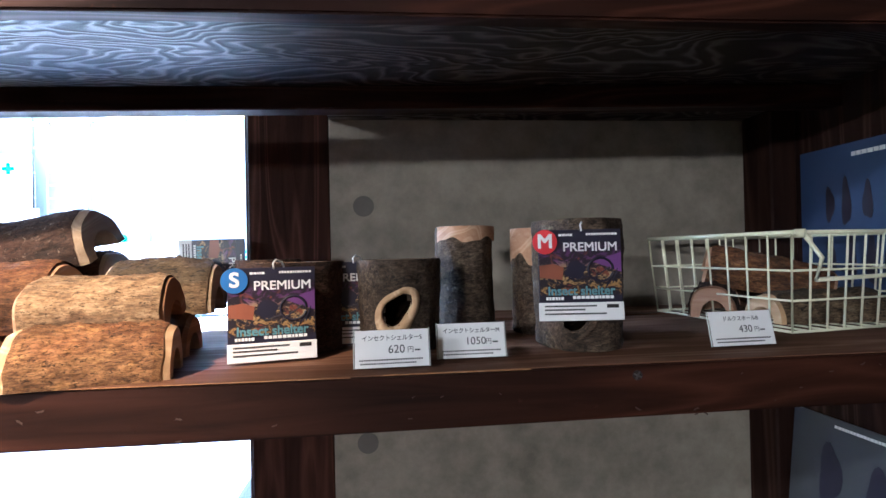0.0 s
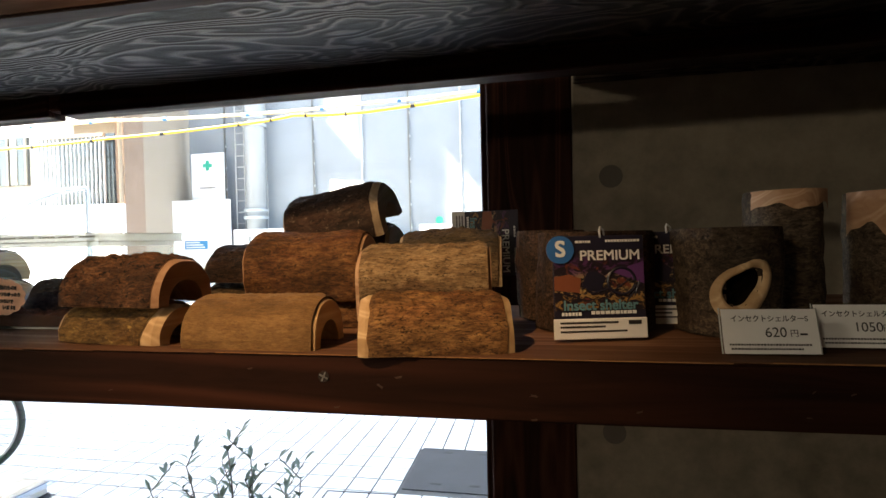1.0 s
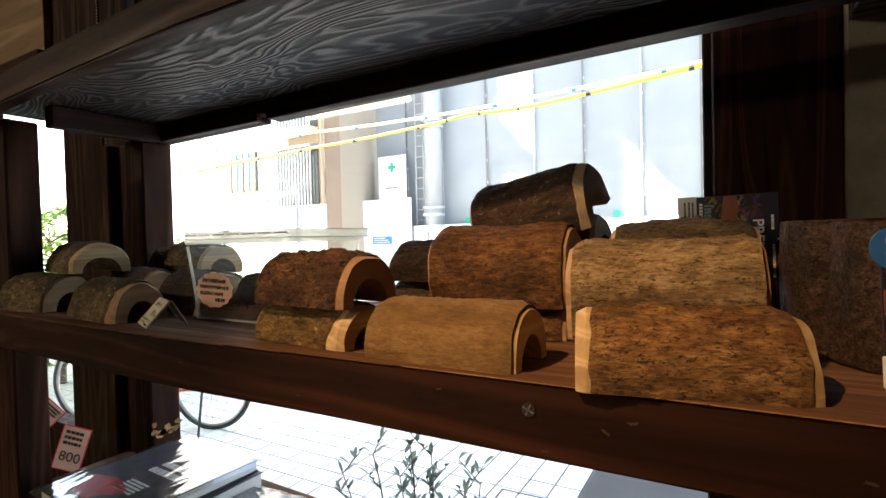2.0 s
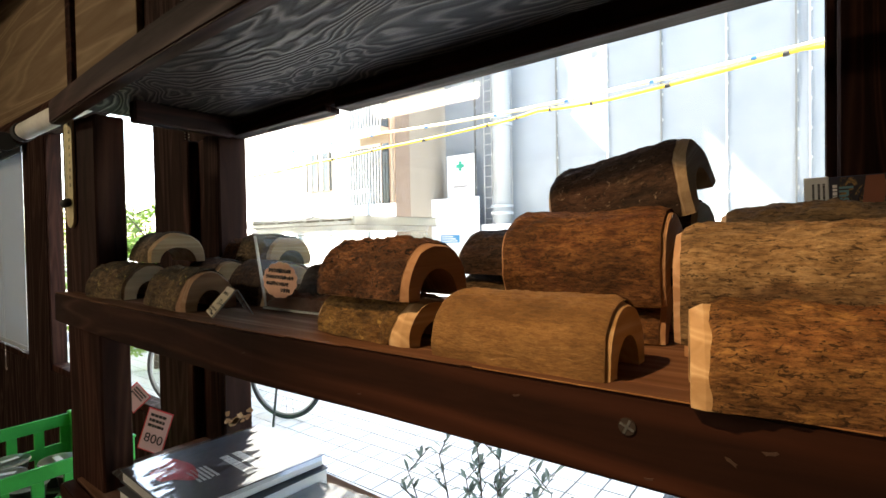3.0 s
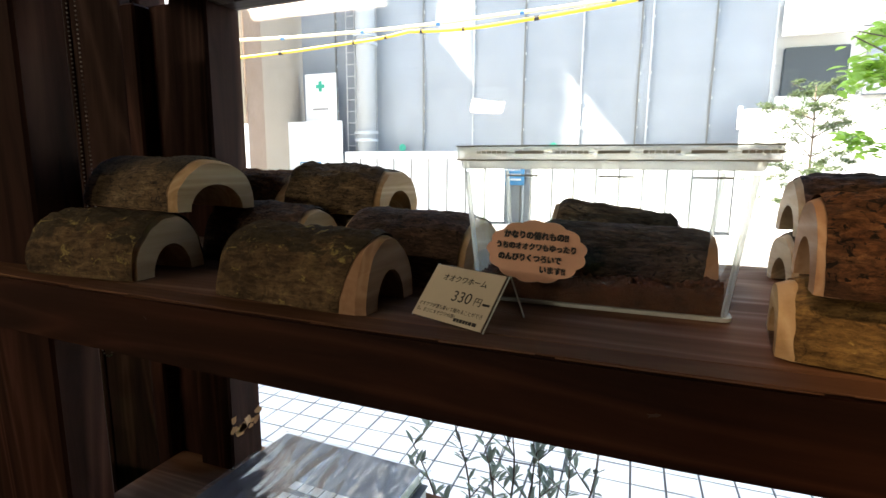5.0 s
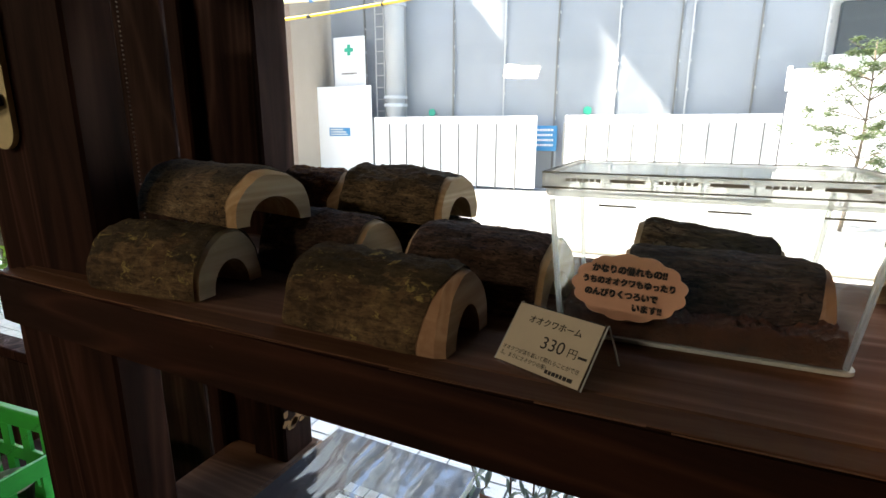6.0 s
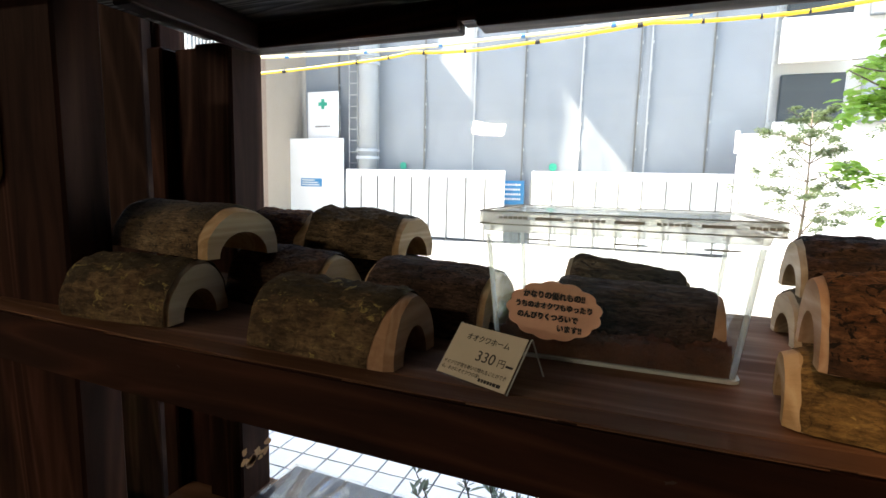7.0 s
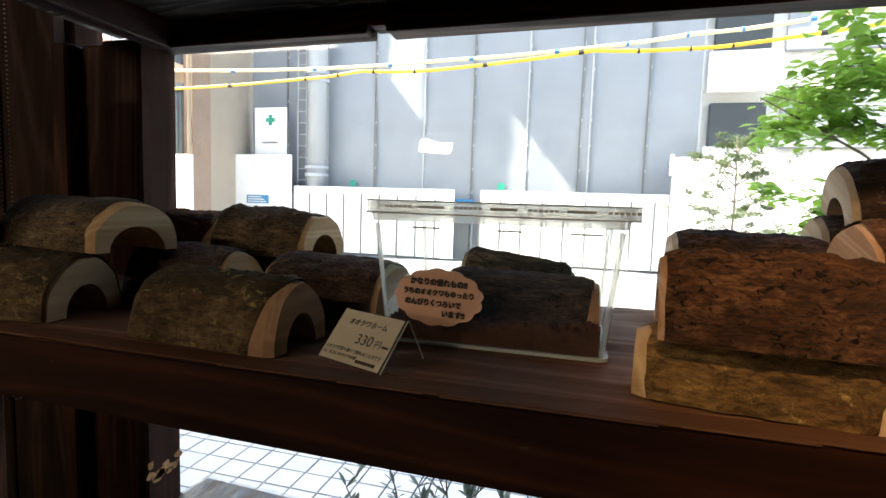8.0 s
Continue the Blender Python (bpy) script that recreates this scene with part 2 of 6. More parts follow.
BARK_DARK = bark("dark_rough_bark", (0.018, 0.01, 0.0065), (0.055, 0.03, 0.019), (0.115, 0.066, 0.043), (0.16, 0.11, 0.075), 0.67, 1.0, 0.85, 70.0, 320.0, (0.07, 0.025, 0.014))
BARK_BROWN = bark("brown_rough_bark", (0.03, 0.0125, 0.0065), (0.105, 0.045, 0.02), (0.2, 0.1, 0.046), (0.024, 0.012, 0.0075), 0.55, 1.2, 0.88, 90.0, 260.0, (0.17, 0.06, 0.022))
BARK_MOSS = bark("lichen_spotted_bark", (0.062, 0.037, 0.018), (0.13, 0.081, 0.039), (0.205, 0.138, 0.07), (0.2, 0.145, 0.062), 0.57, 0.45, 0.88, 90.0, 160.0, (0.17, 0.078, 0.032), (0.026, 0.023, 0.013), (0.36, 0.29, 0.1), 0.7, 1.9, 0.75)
BARK_OLIVE = bark("olive_tan_bark", (0.085, 0.046, 0.016), (0.2, 0.115, 0.038), (0.31, 0.19, 0.066), (0.13, 0.08, 0.03), 0.56, 0.55, 0.87, 80.0, 210.0, (0.22, 0.085, 0.025), None, (0.38, 0.26, 0.09), 0.8, 1.6, 0.65)
BARK_TOP = bark("dark_spotted_bark", (0.02, 0.0105, 0.007), (0.046, 0.025, 0.0165), (0.08, 0.047, 0.032), (0.24, 0.18, 0.13), 0.7, 0.8, 0.85, 90.0, 260.0, (0.055, 0.02, 0.011), None, (0.26, 0.21, 0.16), 0.8, 0.6, 0.65)
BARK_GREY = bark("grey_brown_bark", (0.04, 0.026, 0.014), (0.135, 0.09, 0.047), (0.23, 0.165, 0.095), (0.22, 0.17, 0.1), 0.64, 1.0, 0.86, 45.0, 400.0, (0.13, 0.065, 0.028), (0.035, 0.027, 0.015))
BARK_UPRIGHT = bark("weathered_brown_bark", (0.028, 0.018, 0.011), (0.078, 0.052, 0.032), (0.15, 0.108, 0.068), (0.17, 0.13, 0.085), 0.63, 0.8, 0.85, 60.0, 260.0, (0.075, 0.035, 0.018))
CONCRETE = speckled("bare_concrete", (0.15, 0.128, 0.094), (0.3, 0.258, 0.197), 0.8, 22, 0.5, 0.003, 0.36, 0.62)
CONCRETE_PLUG = speckled("dark_concrete_plug", (0.1, 0.09, 0.075), (0.14, 0.125, 0.1), 0.85, 30)
PLASTER = speckled("dim_plaster", (0.3, 0.26, 0.2), (0.36, 0.31, 0.25), 0.8, 8)
FLOOR = speckled("dark_shop_floor", (0.1, 0.085, 0.07), (0.15, 0.13, 0.11), 0.6, 6)
CASE = clear("clear_plastic_case", (0.95, 0.97, 0.96), 0.04, 1.35)
EDGE = clear("thick_plastic_edge", (0.96, 0.965, 0.94), 0.1, 1.45)
_t = EDGE.node_tree
_d = _t.nodes.new("ShaderNodeBsdfTranslucent")
_d.inputs[0].default_value = (0.93, 0.91, 0.86, 1)
_m = _t.nodes.new("ShaderNodeMixShader")
_m.inputs[0].default_value = 0.42
_o = _t.nodes["Material Output"].inputs["Surface"]
_t.links.new(_o.links[0].from_socket, _m.inputs[1])
_t.links.new(_d.outputs[0], _m.inputs[2])
_t.links.new(_m.outputs[0], _o)
# faint warm translucency puts the reflected haze into the clear plastic
_ct = CASE.node_tree
_cd = _ct.nodes.new("ShaderNodeBsdfTranslucent")
_cd.inputs[0].default_value = (0.9, 0.84, 0.72, 1)
_cm = _ct.nodes.new("ShaderNodeMixShader")
_cm.inputs[0].default_value = 0.018
_co = _ct.nodes["Material Output"].inputs["Surface"]
_ct.links.new(_co.links[0].from_socket, _cm.inputs[1])
_ct.links.new(_cd.outputs[0], _cm.inputs[2])
_ct.links.new(_cm.outputs[0], _co)
# pale colour puts the bright line along clear plastic edges
RIM, rim_t, rim_b = mat("edge_highlight_plastic", (0.82, 0.84, 0.8), 0.25)
rim_b.inputs["Transmission Weight"].default_value = 0.5
ACRYLIC = clear("clear_acrylic", (0.93, 0.95, 0.94), 0.03, 1.5)
WRAP = clear("crinkled_film", (0.96, 0.97, 0.98), 0.09, 2.6)
_wt = WRAP.node_tree
_wd = _wt.nodes.new("ShaderNodeBsdfDiffuse")
_wd.inputs[0].default_value = (0.8, 0.8, 0.8, 1)
_wm = _wt.nodes.new("ShaderNodeMixShader")
_wm.inputs[0].default_value = 0.04
_wo = _wt.nodes["Material Output"].inputs["Surface"]
_wt.links.new(_wo.links[0].from_socket, _wm.inputs[1])
_wt.links.new(_wd.outputs[0], _wm.inputs[2])
_wt.links.new(_wm.outputs[0], _wo)
GLASS = clear("window_glass", (0.98, 0.99, 0.985), 0.0, 1.35)
VENT = plain("grey_vent_plastic", (0.24, 0.23, 0.2), 0.5)
SOIL = speckled("damp_wood_mulch", (0.03, 0.009, 0.0045), (0.16, 0.055, 0.024), 0.95, 350, 1.0, 0.004)
PAPER = plain("cream_price_paper", (0.56, 0.48, 0.36), 0.6, vary=0.05)
PINK_PAPER = plain("pale_pink_paper", (0.62, 0.4, 0.38), 0.6, vary=0.06)
WHITE_CARD = plain("white_card", (0.75, 0.74, 0.72), 0.45, vary=0.04)
PINK_CARD = plain("salmon_card", (0.72, 0.4, 0.27), 0.6, vary=0.06)
INK = ink("black_ink", (0.015, 0.013, 0.012))
PURPLE = plain("purple_print", (0.13, 0.045, 0.17), 0.4)
NAVY = plain("black_navy_print", (0.018, 0.016, 0.03), 0.35)
ORANGE_PRINT = plain("sunset_print", (0.55, 0.36, 0.14), 0.4)
RED_BROWN_PRINT = plain("red_brown_print", (0.22, 0.07, 0.035), 0.4)
BLUE_BADGE = plain("blue_badge_print", (0.03, 0.13, 0.36), 0.4)
RED_BADGE = plain("red_badge_print", (0.55, 0.03, 0.035), 0.4)
PICTURE, pt, pb = mat("dusk_scene_print", (0.1, 0.06, 0.06), 0.35)
ptc = pt.nodes.new("ShaderNodeTexCoord")
psep = pt.nodes.new("ShaderNodeSeparateXYZ")
pt.links.new(ptc.outputs["Object"], psep.inputs[0])
pn = noise_tex(pt, coords(pt, (55, 55, 55), False), 1.0, 4, 0.6, 0.8)
pn2 = noise_tex(pt, coords(pt, (120, 120, 160), False), 1.0, 5, 0.65, 1.5)
p_up = pt.nodes.new("ShaderNodeMath")
p_up.operation = "MULTIPLY_ADD"
p_up.inputs[1].default_value, p_up.inputs[2].default_value = 16.0, -0.62
pt.links.new(psep.outputs["Z"], p_up.inputs[0])
p_h = pt.nodes.new("ShaderNodeMath")
p_h.operation = "MULTIPLY_ADD"
p_h.inputs[1].default_value = 0.35
pt.links.new(pn, p_h.inputs[0])
pt.links.new(p_up.outputs[0], p_h.inputs[2])
p_sky = ramp(pt, p_h.outputs[0], [(0.1, (0.3, 0.17, 0.055)), (0.35, (0.36, 0.25, 0.11)), (0.55, (0.1, 0.035, 0.11)), (0.8, (0.014, 0.011, 0.026))])
p_col = mix(pt, ramp(pt, pn2, [(0.5, (1, 1, 1)), (0.57, (0, 0, 0))]), p_sky, (0.018, 0.013, 0.018))
p_col = mix(pt, ramp(pt, pn, [(0.6, (0, 0, 0)), (0.66, (1, 1, 1))]), p_col, (0.16, 0.045, 0.025))
pt.links.new(p_col, pb.inputs["Base Color"])
HOLE = mat("deep_shadowed_wood", (0.008, 0.005, 0.003), 1.0)[0]
HOLE.node_tree.nodes["Principled BSDF"].inputs["Specular IOR Level"].default_value = 0.0
TEAL = plain("teal_letter_print", (0.12, 0.25, 0.28), 0.4)
WIRE = plain("cream_coated_wire", (0.62, 0.6, 0.42), 0.4)
POSTER = plain("blue_poster_print", (0.026, 0.045, 0.105), 0.5, scale=9)
POSTER_GREY = plain("grey_poster_print", (0.05, 0.053, 0.06), 0.5, scale=9)
STEEL = plain("dull_steel", (0.45, 0.44, 0.42), 0.35, 1.0)
OLD_STEEL = plain("tarnished_steel", (0.018, 0.011, 0.008), 0.75, 0.0)
RUBBER = plain("black_rubber", (0.02, 0.02, 0.02), 0.7)
GREEN_PLASTIC = plain("green_crate_plastic", (0.03, 0.42, 0.06), 0.4)
BLACK_JELLY = plain("dark_jar_filling", (0.02, 0.014, 0.01), 0.3)
SHEER = bpy.data.materials.new("sheer_pale_fabric")
SHEER.use_nodes = True
_st = SHEER.node_tree
_sd = _st.nodes.new("ShaderNodeBsdfTranslucent")
_sd.inputs[0].default_value = (0.3, 0.33, 0.35, 1)
_sm = _st.nodes.new("ShaderNodeMixShader")
_sm.inputs[0].default_value = 0.6
_st.links.new(_st.nodes["Principled BSDF"].outputs[0], _sm.inputs[1])
_st.links.new(_sd.outputs[0], _sm.inputs[2])
_st.links.new(_sm.outputs[0], _st.nodes["Material Output"].inputs["Surface"])
BLIND = plain("rolled_white_blind", (0.6, 0.58, 0.52), 0.7)
TILE = speckled("white_pavement_tile", (0.6, 0.59, 0.57), (0.72, 0.71, 0.69), 0.6, 20, 0.15)
GROUT = speckled("grey_grout", (0.07, 0.07, 0.07), (0.1, 0.1, 0.1), 0.9, 40)
ASPHALT = speckled("pale_asphalt", (0.22, 0.22, 0.22), (0.3, 0.3, 0.3), 0.9, 25)
COVER = speckled("grey_manhole_cover", (0.035, 0.036, 0.039), (0.055, 0.056, 0.06), 0.75, 40)
TARP = speckled("grey_blue_sheeting", (0.24, 0.265, 0.29), (0.31, 0.335, 0.36), 0.65, 1.2, 0.3, 0.03)
SEAM = plain("pale_seam_tape", (0.45, 0.46, 0.46), 0.6)
HOARD = plain("white_steel_hoarding", (0.82, 0.82, 0.82), 0.5, vary=0.04, scale=3)
HOARD_DARK = plain("grey_joint", (0.16, 0.16, 0.15), 0.6)
POLE = plain("galvanised_pole", (0.4, 0.43, 0.46), 0.5, scale=2)
WALL_BEIGE = speckled("beige_render", (0.34, 0.28, 0.22), (0.4, 0.33, 0.26), 0.85, 3)
WALL_TILE = speckled("brown_facade_tile", (0.26, 0.18, 0.13), (0.34, 0.24, 0.18), 0.8, 18)
WALL_PALE = speckled("pale_facade", (0.7, 0.68, 0.64), (0.78, 0.76, 0.72), 0.8, 3)
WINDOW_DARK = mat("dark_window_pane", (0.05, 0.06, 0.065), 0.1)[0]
YELLOW = plain("yellow_cable_sleeve", (0.75, 0.5, 0.03), 0.5)
CABLE_WHITE = plain("pale_yellow_cable_sleeve", (0.8, 0.7, 0.45), 0.5)
BLUE_TAPE = plain("blue_tape", (0.05, 0.2, 0.5), 0.5)
GREEN_SIGN = plain("green_sign_paint", (0.02, 0.36, 0.24), 0.5)
SIGN_BLUE = plain("blue_sign_paint", (0.03, 0.22, 0.45), 0.5)
FRAME_ORANGE = plain("orange_bicycle_paint", (0.6, 0.13, 0.05), 0.35)
OLIVE_LEAF = plain("olive_leaf", (0.12, 0.15, 0.105), 0.55, vary=0.3, scale=200)
GREEN_LEAF = plain("bright_green_leaf", (0.16, 0.32, 0.05), 0.5, vary=0.35, scale=30)
SHRUB_LEAF = plain("dull_green_leaf", (0.08, 0.115, 0.055), 0.55, vary=0.3, scale=30)
TWIG = plain("grey_twig", (0.13, 0.1, 0.075), 0.8)
THERMO = plain("yellowed_thermometer_face", (0.6, 0.5, 0.28), 0.45)
TUBE, tube_tree, tube_b = mat("glowing_tube", (0.9, 0.88, 0.8), 0.4)
tube_b.inputs["Emission Color"].default_value = (1.0, 0.9, 0.74, 1)
tube_b.inputs["Emission Strength"].default_value = 6.0
for leaf, glow in ((GREEN_LEAF, (0.4, 0.62, 0.1, 1)), (SHRUB_LEAF, (0.16, 0.22, 0.1, 1))):
    lt = leaf.node_tree
    ld = lt.nodes.new("ShaderNodeBsdfTranslucent")
    ld.inputs[0].default_value = glow
    lm = lt.nodes.new("ShaderNodeMixShader")
    lm.inputs[0].default_value = 0.38
    lt.links.new(lt.nodes["Principled BSDF"].outputs[0], lm.inputs[1])
    lt.links.new(ld.outputs[0], lm.inputs[2])
    lt.links.new(lm.outputs[0], lt.nodes["Material Output"].inputs["Surface"])


# ---- mesh helpers ----
def finish(bm, name, material, smooth=False):
    me = bpy.data.meshes.new(name)
    bm.to_mesh(me)
    bm.free()
    me.materials.append(material)
    if smooth:
        me.polygons.foreach_set("use_smooth", [True] * len(me.polygons))
    return me


def part(name, bm, material, parent=None, label="", smooth=False, at=None):
    ob = new(name, finish(bm, name, material, smooth))
    if parent is not None:
        ob.parent = parent
    if at is not None:
        ob.matrix_basis = at
    if label:
        ob["label"] = label
    return ob


def thing(name, m, label, category, group="", kind=""):
    ob = new(name)
    ob.empty_display_size = 0.05
    ob.matrix_basis = m
    return tagged(ob, label, category, group, kind)


def structure(name, bm, material, label, category, smooth=False):
    return tagged(part(name, bm, material, None, "", smooth), label, category, "", "structure")


def box(x0, x1, y0, y1, z0, z1, bevel=0.0, bm=None, seg=1):
    new_one = bm is None
    b = bmesh.new()
    m = Matrix.Translation(((x0 + x1) / 2, (y0 + y1) / 2, (z0 + z1) / 2)) @ Matrix.Diagonal((x1 - x0, y1 - y0, z1 - z0, 1))
    bmesh.ops.create_cube(b, size=1, matrix=m)
    if bevel:
        bmesh.ops.bevel(b, geom=b.edges[:], offset=bevel, segments=seg, affect="EDGES")
    if new_one:
        return b
    join(bm, b)
    return bm


def join(bm, other, m=None):
    if m is not None:
        other.transform(m)
    me = bpy.data.meshes.new("tmp")
    other.to_mesh(me)
    other.free()
    bm.from_mesh(me)
    bpy.data.meshes.remove(me)
    return bm


def rod(points, r, bm=None, sides=8, closed_ends=True):
    """A round bar through the points."""
    bm = bmesh.new() if bm is None else bm
    pts = [Vector(p) for p in points]
    rings = []
    for i, p in enumerate(pts):
        d = (pts[min(i + 1, len(pts) - 1)] - pts[max(i - 1, 0)]).normalized()
        a = d.orthogonal().normalized()
        if rings and abs(d.dot(ref)) < 0.95:
            a = (ref - d * ref.dot(d)).normalized()
        ref = a
        c = d.cross(a)
        rr = r[i] if isinstance(r, (list, tuple)) else r
        rings.append([bm.verts.new(p + rr * (math.cos(q) * a + math.sin(q) * c)) for q in [2 * math.pi * k / sides for k in range(sides)]])
    for u, v in zip(rings, rings[1:]):
        for k in range(sides):
            bm.faces.new((u[k], u[(k + 1) % sides], v[(k + 1) % sides], v[k]))
    if closed_ends:
        bm.faces.new(rings[0][::-1])
        bm.faces.new(rings[-1])
    return bm


def disc(radius, depth, n=28, bm=None, m=Matrix()):
    b = bmesh.new()
    bmesh.ops.create_cone(b, cap_ends=True, segments=n, radius1=radius, radius2=radius, depth=depth, matrix=m)
    if bm is None:
        return b
    return join(bm, b)


def outline(points, depth, bm=None):
    """A flat plate in x, z with its face towards -y, thickness depth."""
    b = bmesh.new()
    f = b.faces.new([b.verts.new((x, 0, z)) for x, z in points])
    if f.normal.y > 0:
        f.normal_flip()
    ext = bmesh.ops.extrude_face_region(b, geom=[f])
    bmesh.ops.translate(b, verts=[v for v in ext["geom"] if isinstance(v, bmesh.types.BMVert)], vec=(0, depth, 0))
    bmesh.ops.recalc_face_normals(b, faces=b.faces)
    if bm is None:
        return b
    return join(bm, b)


def words(name, text, size, material, parent, m, align="CENTER", depth=0.0, label="", squash=1.0, bold=0.0):
    """Lettering as a mesh, in x, z, facing -y."""
    cu = bpy.data.curves.new(name, "FONT")
    cu.body, cu.size, cu.align_x, cu.align_y, cu.extrude = text, size, align, "CENTER", depth
    ob = bpy.data.objects.new(name, cu)
    scene.collection.objects.link(ob)
    bpy.context.view_layer.update()
    me = bpy.data.meshes.new_from_object(ob.evaluated_get(bpy.context.evaluated_depsgraph_get()))
    bpy.data.objects.remove(ob)
    me.transform(pose(0, 0, 0, 90) @ Matrix.Diagonal((squash, 1, 1, 1)))
    if bold:
        thick = bmesh.new()
        for dx, dz in ((-bold, -bold), (bold, -bold), (-bold, bold), (bold, bold)):
            shifted = me.copy()
            shifted.transform(Matrix.Translation((dx, 0.00002 * (dx + 2 * dz) / bold, dz)))
            thick.from_mesh(shifted)
            bpy.data.meshes.remove(shifted)
        thick.to_mesh(me)
        thick.free()
    me.materials.clear()
    me.materials.append(material)
    t = new(name, me)
    t.parent = parent
    t.matrix_basis = m
    if label:
        t["label"] = label
    return t


def bars(bm, x0, x1, z, h, y=0.0, gap=0.25, seed=1):
    """A line of unreadable print as short bars."""
    r = random.Random(seed)
    x = x0
    while x < x1 - h:
        w = min(h * r.uniform(0.6, 1.4), x1 - x)
        box(x, x + w, y - 0.0002, y + 0.0002, z - h / 2, z + h / 2, 0, bm)
        x += w + h * gap
    return bm

# ---- the room ----
FRONT, BACK, TOPZ = 0.431, 0.757, 1.297      # shelf front, shelf back, shelf surface
WALL0, WALL1 = 0.93, 1.0                      # window wall

structure("floor", box(-6.2, 0.9, -4.2, WALL1, -0.1, 0.0), FLOOR, "dark worn shop floor", "floor")
structure("ceiling", box(-6.2, 0.9, -4.2, WALL1, 2.7, 2.85), PLY, "low timber shop ceiling", "ceiling")
# unseen block above the shop, added to keep sun off the pavement
structure("shop_storeys", box(-16, 9, WALL0 + 0.02, WALL1 + 0.02, 2.86, 14.5), WALL_PALE, "unseen pale block above the shop, added to shade the pavement", "wall")
structure("wall_back", box(-6.2, 0.9, -4.3, -4.2, 0, 2.7), PLASTER, "dim plastered back wall", "wall")
structure("wall_left", box(-6.3, -6.2, -4.3, WALL1, 0, 2.7), PLASTER, "dim plastered end wall", "wall")
structure("wall_right", box(0.70, 0.82, -4.3, 0.896, 0, 2.7), PANEL, "dark side wall behind the posters", "wall")
concrete = structure("wall_concrete", box(-0.122, 0.82, 0.896, WALL1, 0, 2.7, 0.002), CONCRETE, "bare grey concrete wall with round tie plugs", "wall")
for px, pz in ((-0.063, 1.488), (-0.063, 1.068)):
    part("plug", disc(0.0185, 0.004, 32, None, pose(px, 0.8965, pz, 90)), CONCRETE_PLUG, concrete)
bm = box(-1.66, -0.122, WALL0, WALL1, 0, 0.62)
for x0, x1, z0, z1 in ((-6.2, -5.2, 0, 2.7), (-3.6, -3.25, 0.78, 1.95), (-2.03, -1.66, 0, 2.7), (-1.66, -0.122, 2.3, 2.7), (-5.2, -2.03, 1.95, 2.7), (-5.2, -2.03, 0, 0.78)):
    box(x0, x1, WALL0, WALL1, z0, z1, 0, bm)
structure("wall_window", bm, PANEL, "dark boarded window wall of the shop", "wall")
structure("window_post", box(-0.266, -0.1225, 0.905, WALL1 + 0.003, 0.62, 2.3, 0.003), SHELF_Z, "dark stained timber post beside the window", "post")

for n, (x0, x1, z0, z1) in enumerate(((-1.66, -0.266, 0.62, 2.3), (-3.25, -2.03, 0.78, 1.95), (-5.2, -3.6, 0.78, 1.95)), 1):
    w = thing("window_%d" % n, pose(0, 0, 0), "fixed shop window with a dark timber frame", "window", "", "structure")
    f = bmesh.new()
    for a in ((x0, x0 + 0.012, z0, z1), (x1 - 0.012, x1, z0, z1), (x0, x1, z0, z0 + 0.03), (x0, x1, z1 - 0.03, z1)):
        box(a[0], a[1], WALL0 + 0.004, WALL1 - 0.004, a[2], a[3], 0.002, f)
    part("window_frame", f, SHELF_Z, w)
    pane = part("pane", box(x0 + 0.008, x1 - 0.008, 0.972, 0.975, z0 + 0.02, z1 - 0.02), GLASS, w, "clear glass")
    pane.visible_shadow = False

structure("window_mullion", box(-2.88, -2.71, WALL0 - 0.012, WALL1 + 0.004, 0.775, 1.955, 0.003), PANEL, "dark timber mullion of the next window", "mullion")

# pillar boards beside the shelf, with narrow strips
pillar = thing("pillar_boarding", pose(0, 0, 0), "dark vertical boarding on the pillar between windows", "boarding", "", "structure")
for x0, x1, y0 in ((-2.032, -1.95, 0.905), (-1.948, -1.80, 0.899), (-1.798, -1.662, 0.903)):
    part("board", box(x0, x1, y0, WALL0 - 0.001, 0.62, 2.69, 0.003), PANEL, pillar)



def ball_chain(x, y, z0, z1, loop=0.03):
    """Pull chain of a blind: a loop of small beads."""
    c = thing("blind_pull_chain", pose(x, y, 0), "thin beaded pull chain of a roller blind", "blind chain")
    b = bmesh.new()
    n = int((z1 - z0) / 0.0085)
    for k in range(n):
        bmesh.ops.create_icosphere(b, subdivisions=1, radius=0.0019, matrix=Matrix.Translation((0, 0, z0 + (z1 - z0) * k / n)))
    for k in range(n // 2):
        bmesh.ops.create_icosphere(b, subdivisions=1, radius=0.0019, matrix=Matrix.Translation((loop, -0.004, z0 + (z1 - z0) * k / n)))
    for k in range(6):
        q = math.pi * (k + 0.5) / 6
        bmesh.ops.create_icosphere(b, subdivisions=1, radius=0.0019, matrix=Matrix.Translation((loop / 2 - loop / 2 * math.cos(q), 0, z0 - loop / 2 * math.sin(q))))
    part("beads", b, STEEL, c)
    return c


ball_chain(-1.79, 0.894, 1.0, 2.68)
ball_chain(-3.72, 0.86, 0.75, 1.85)
ball_chain(-3.95, 0.86, 0.75, 1.85)

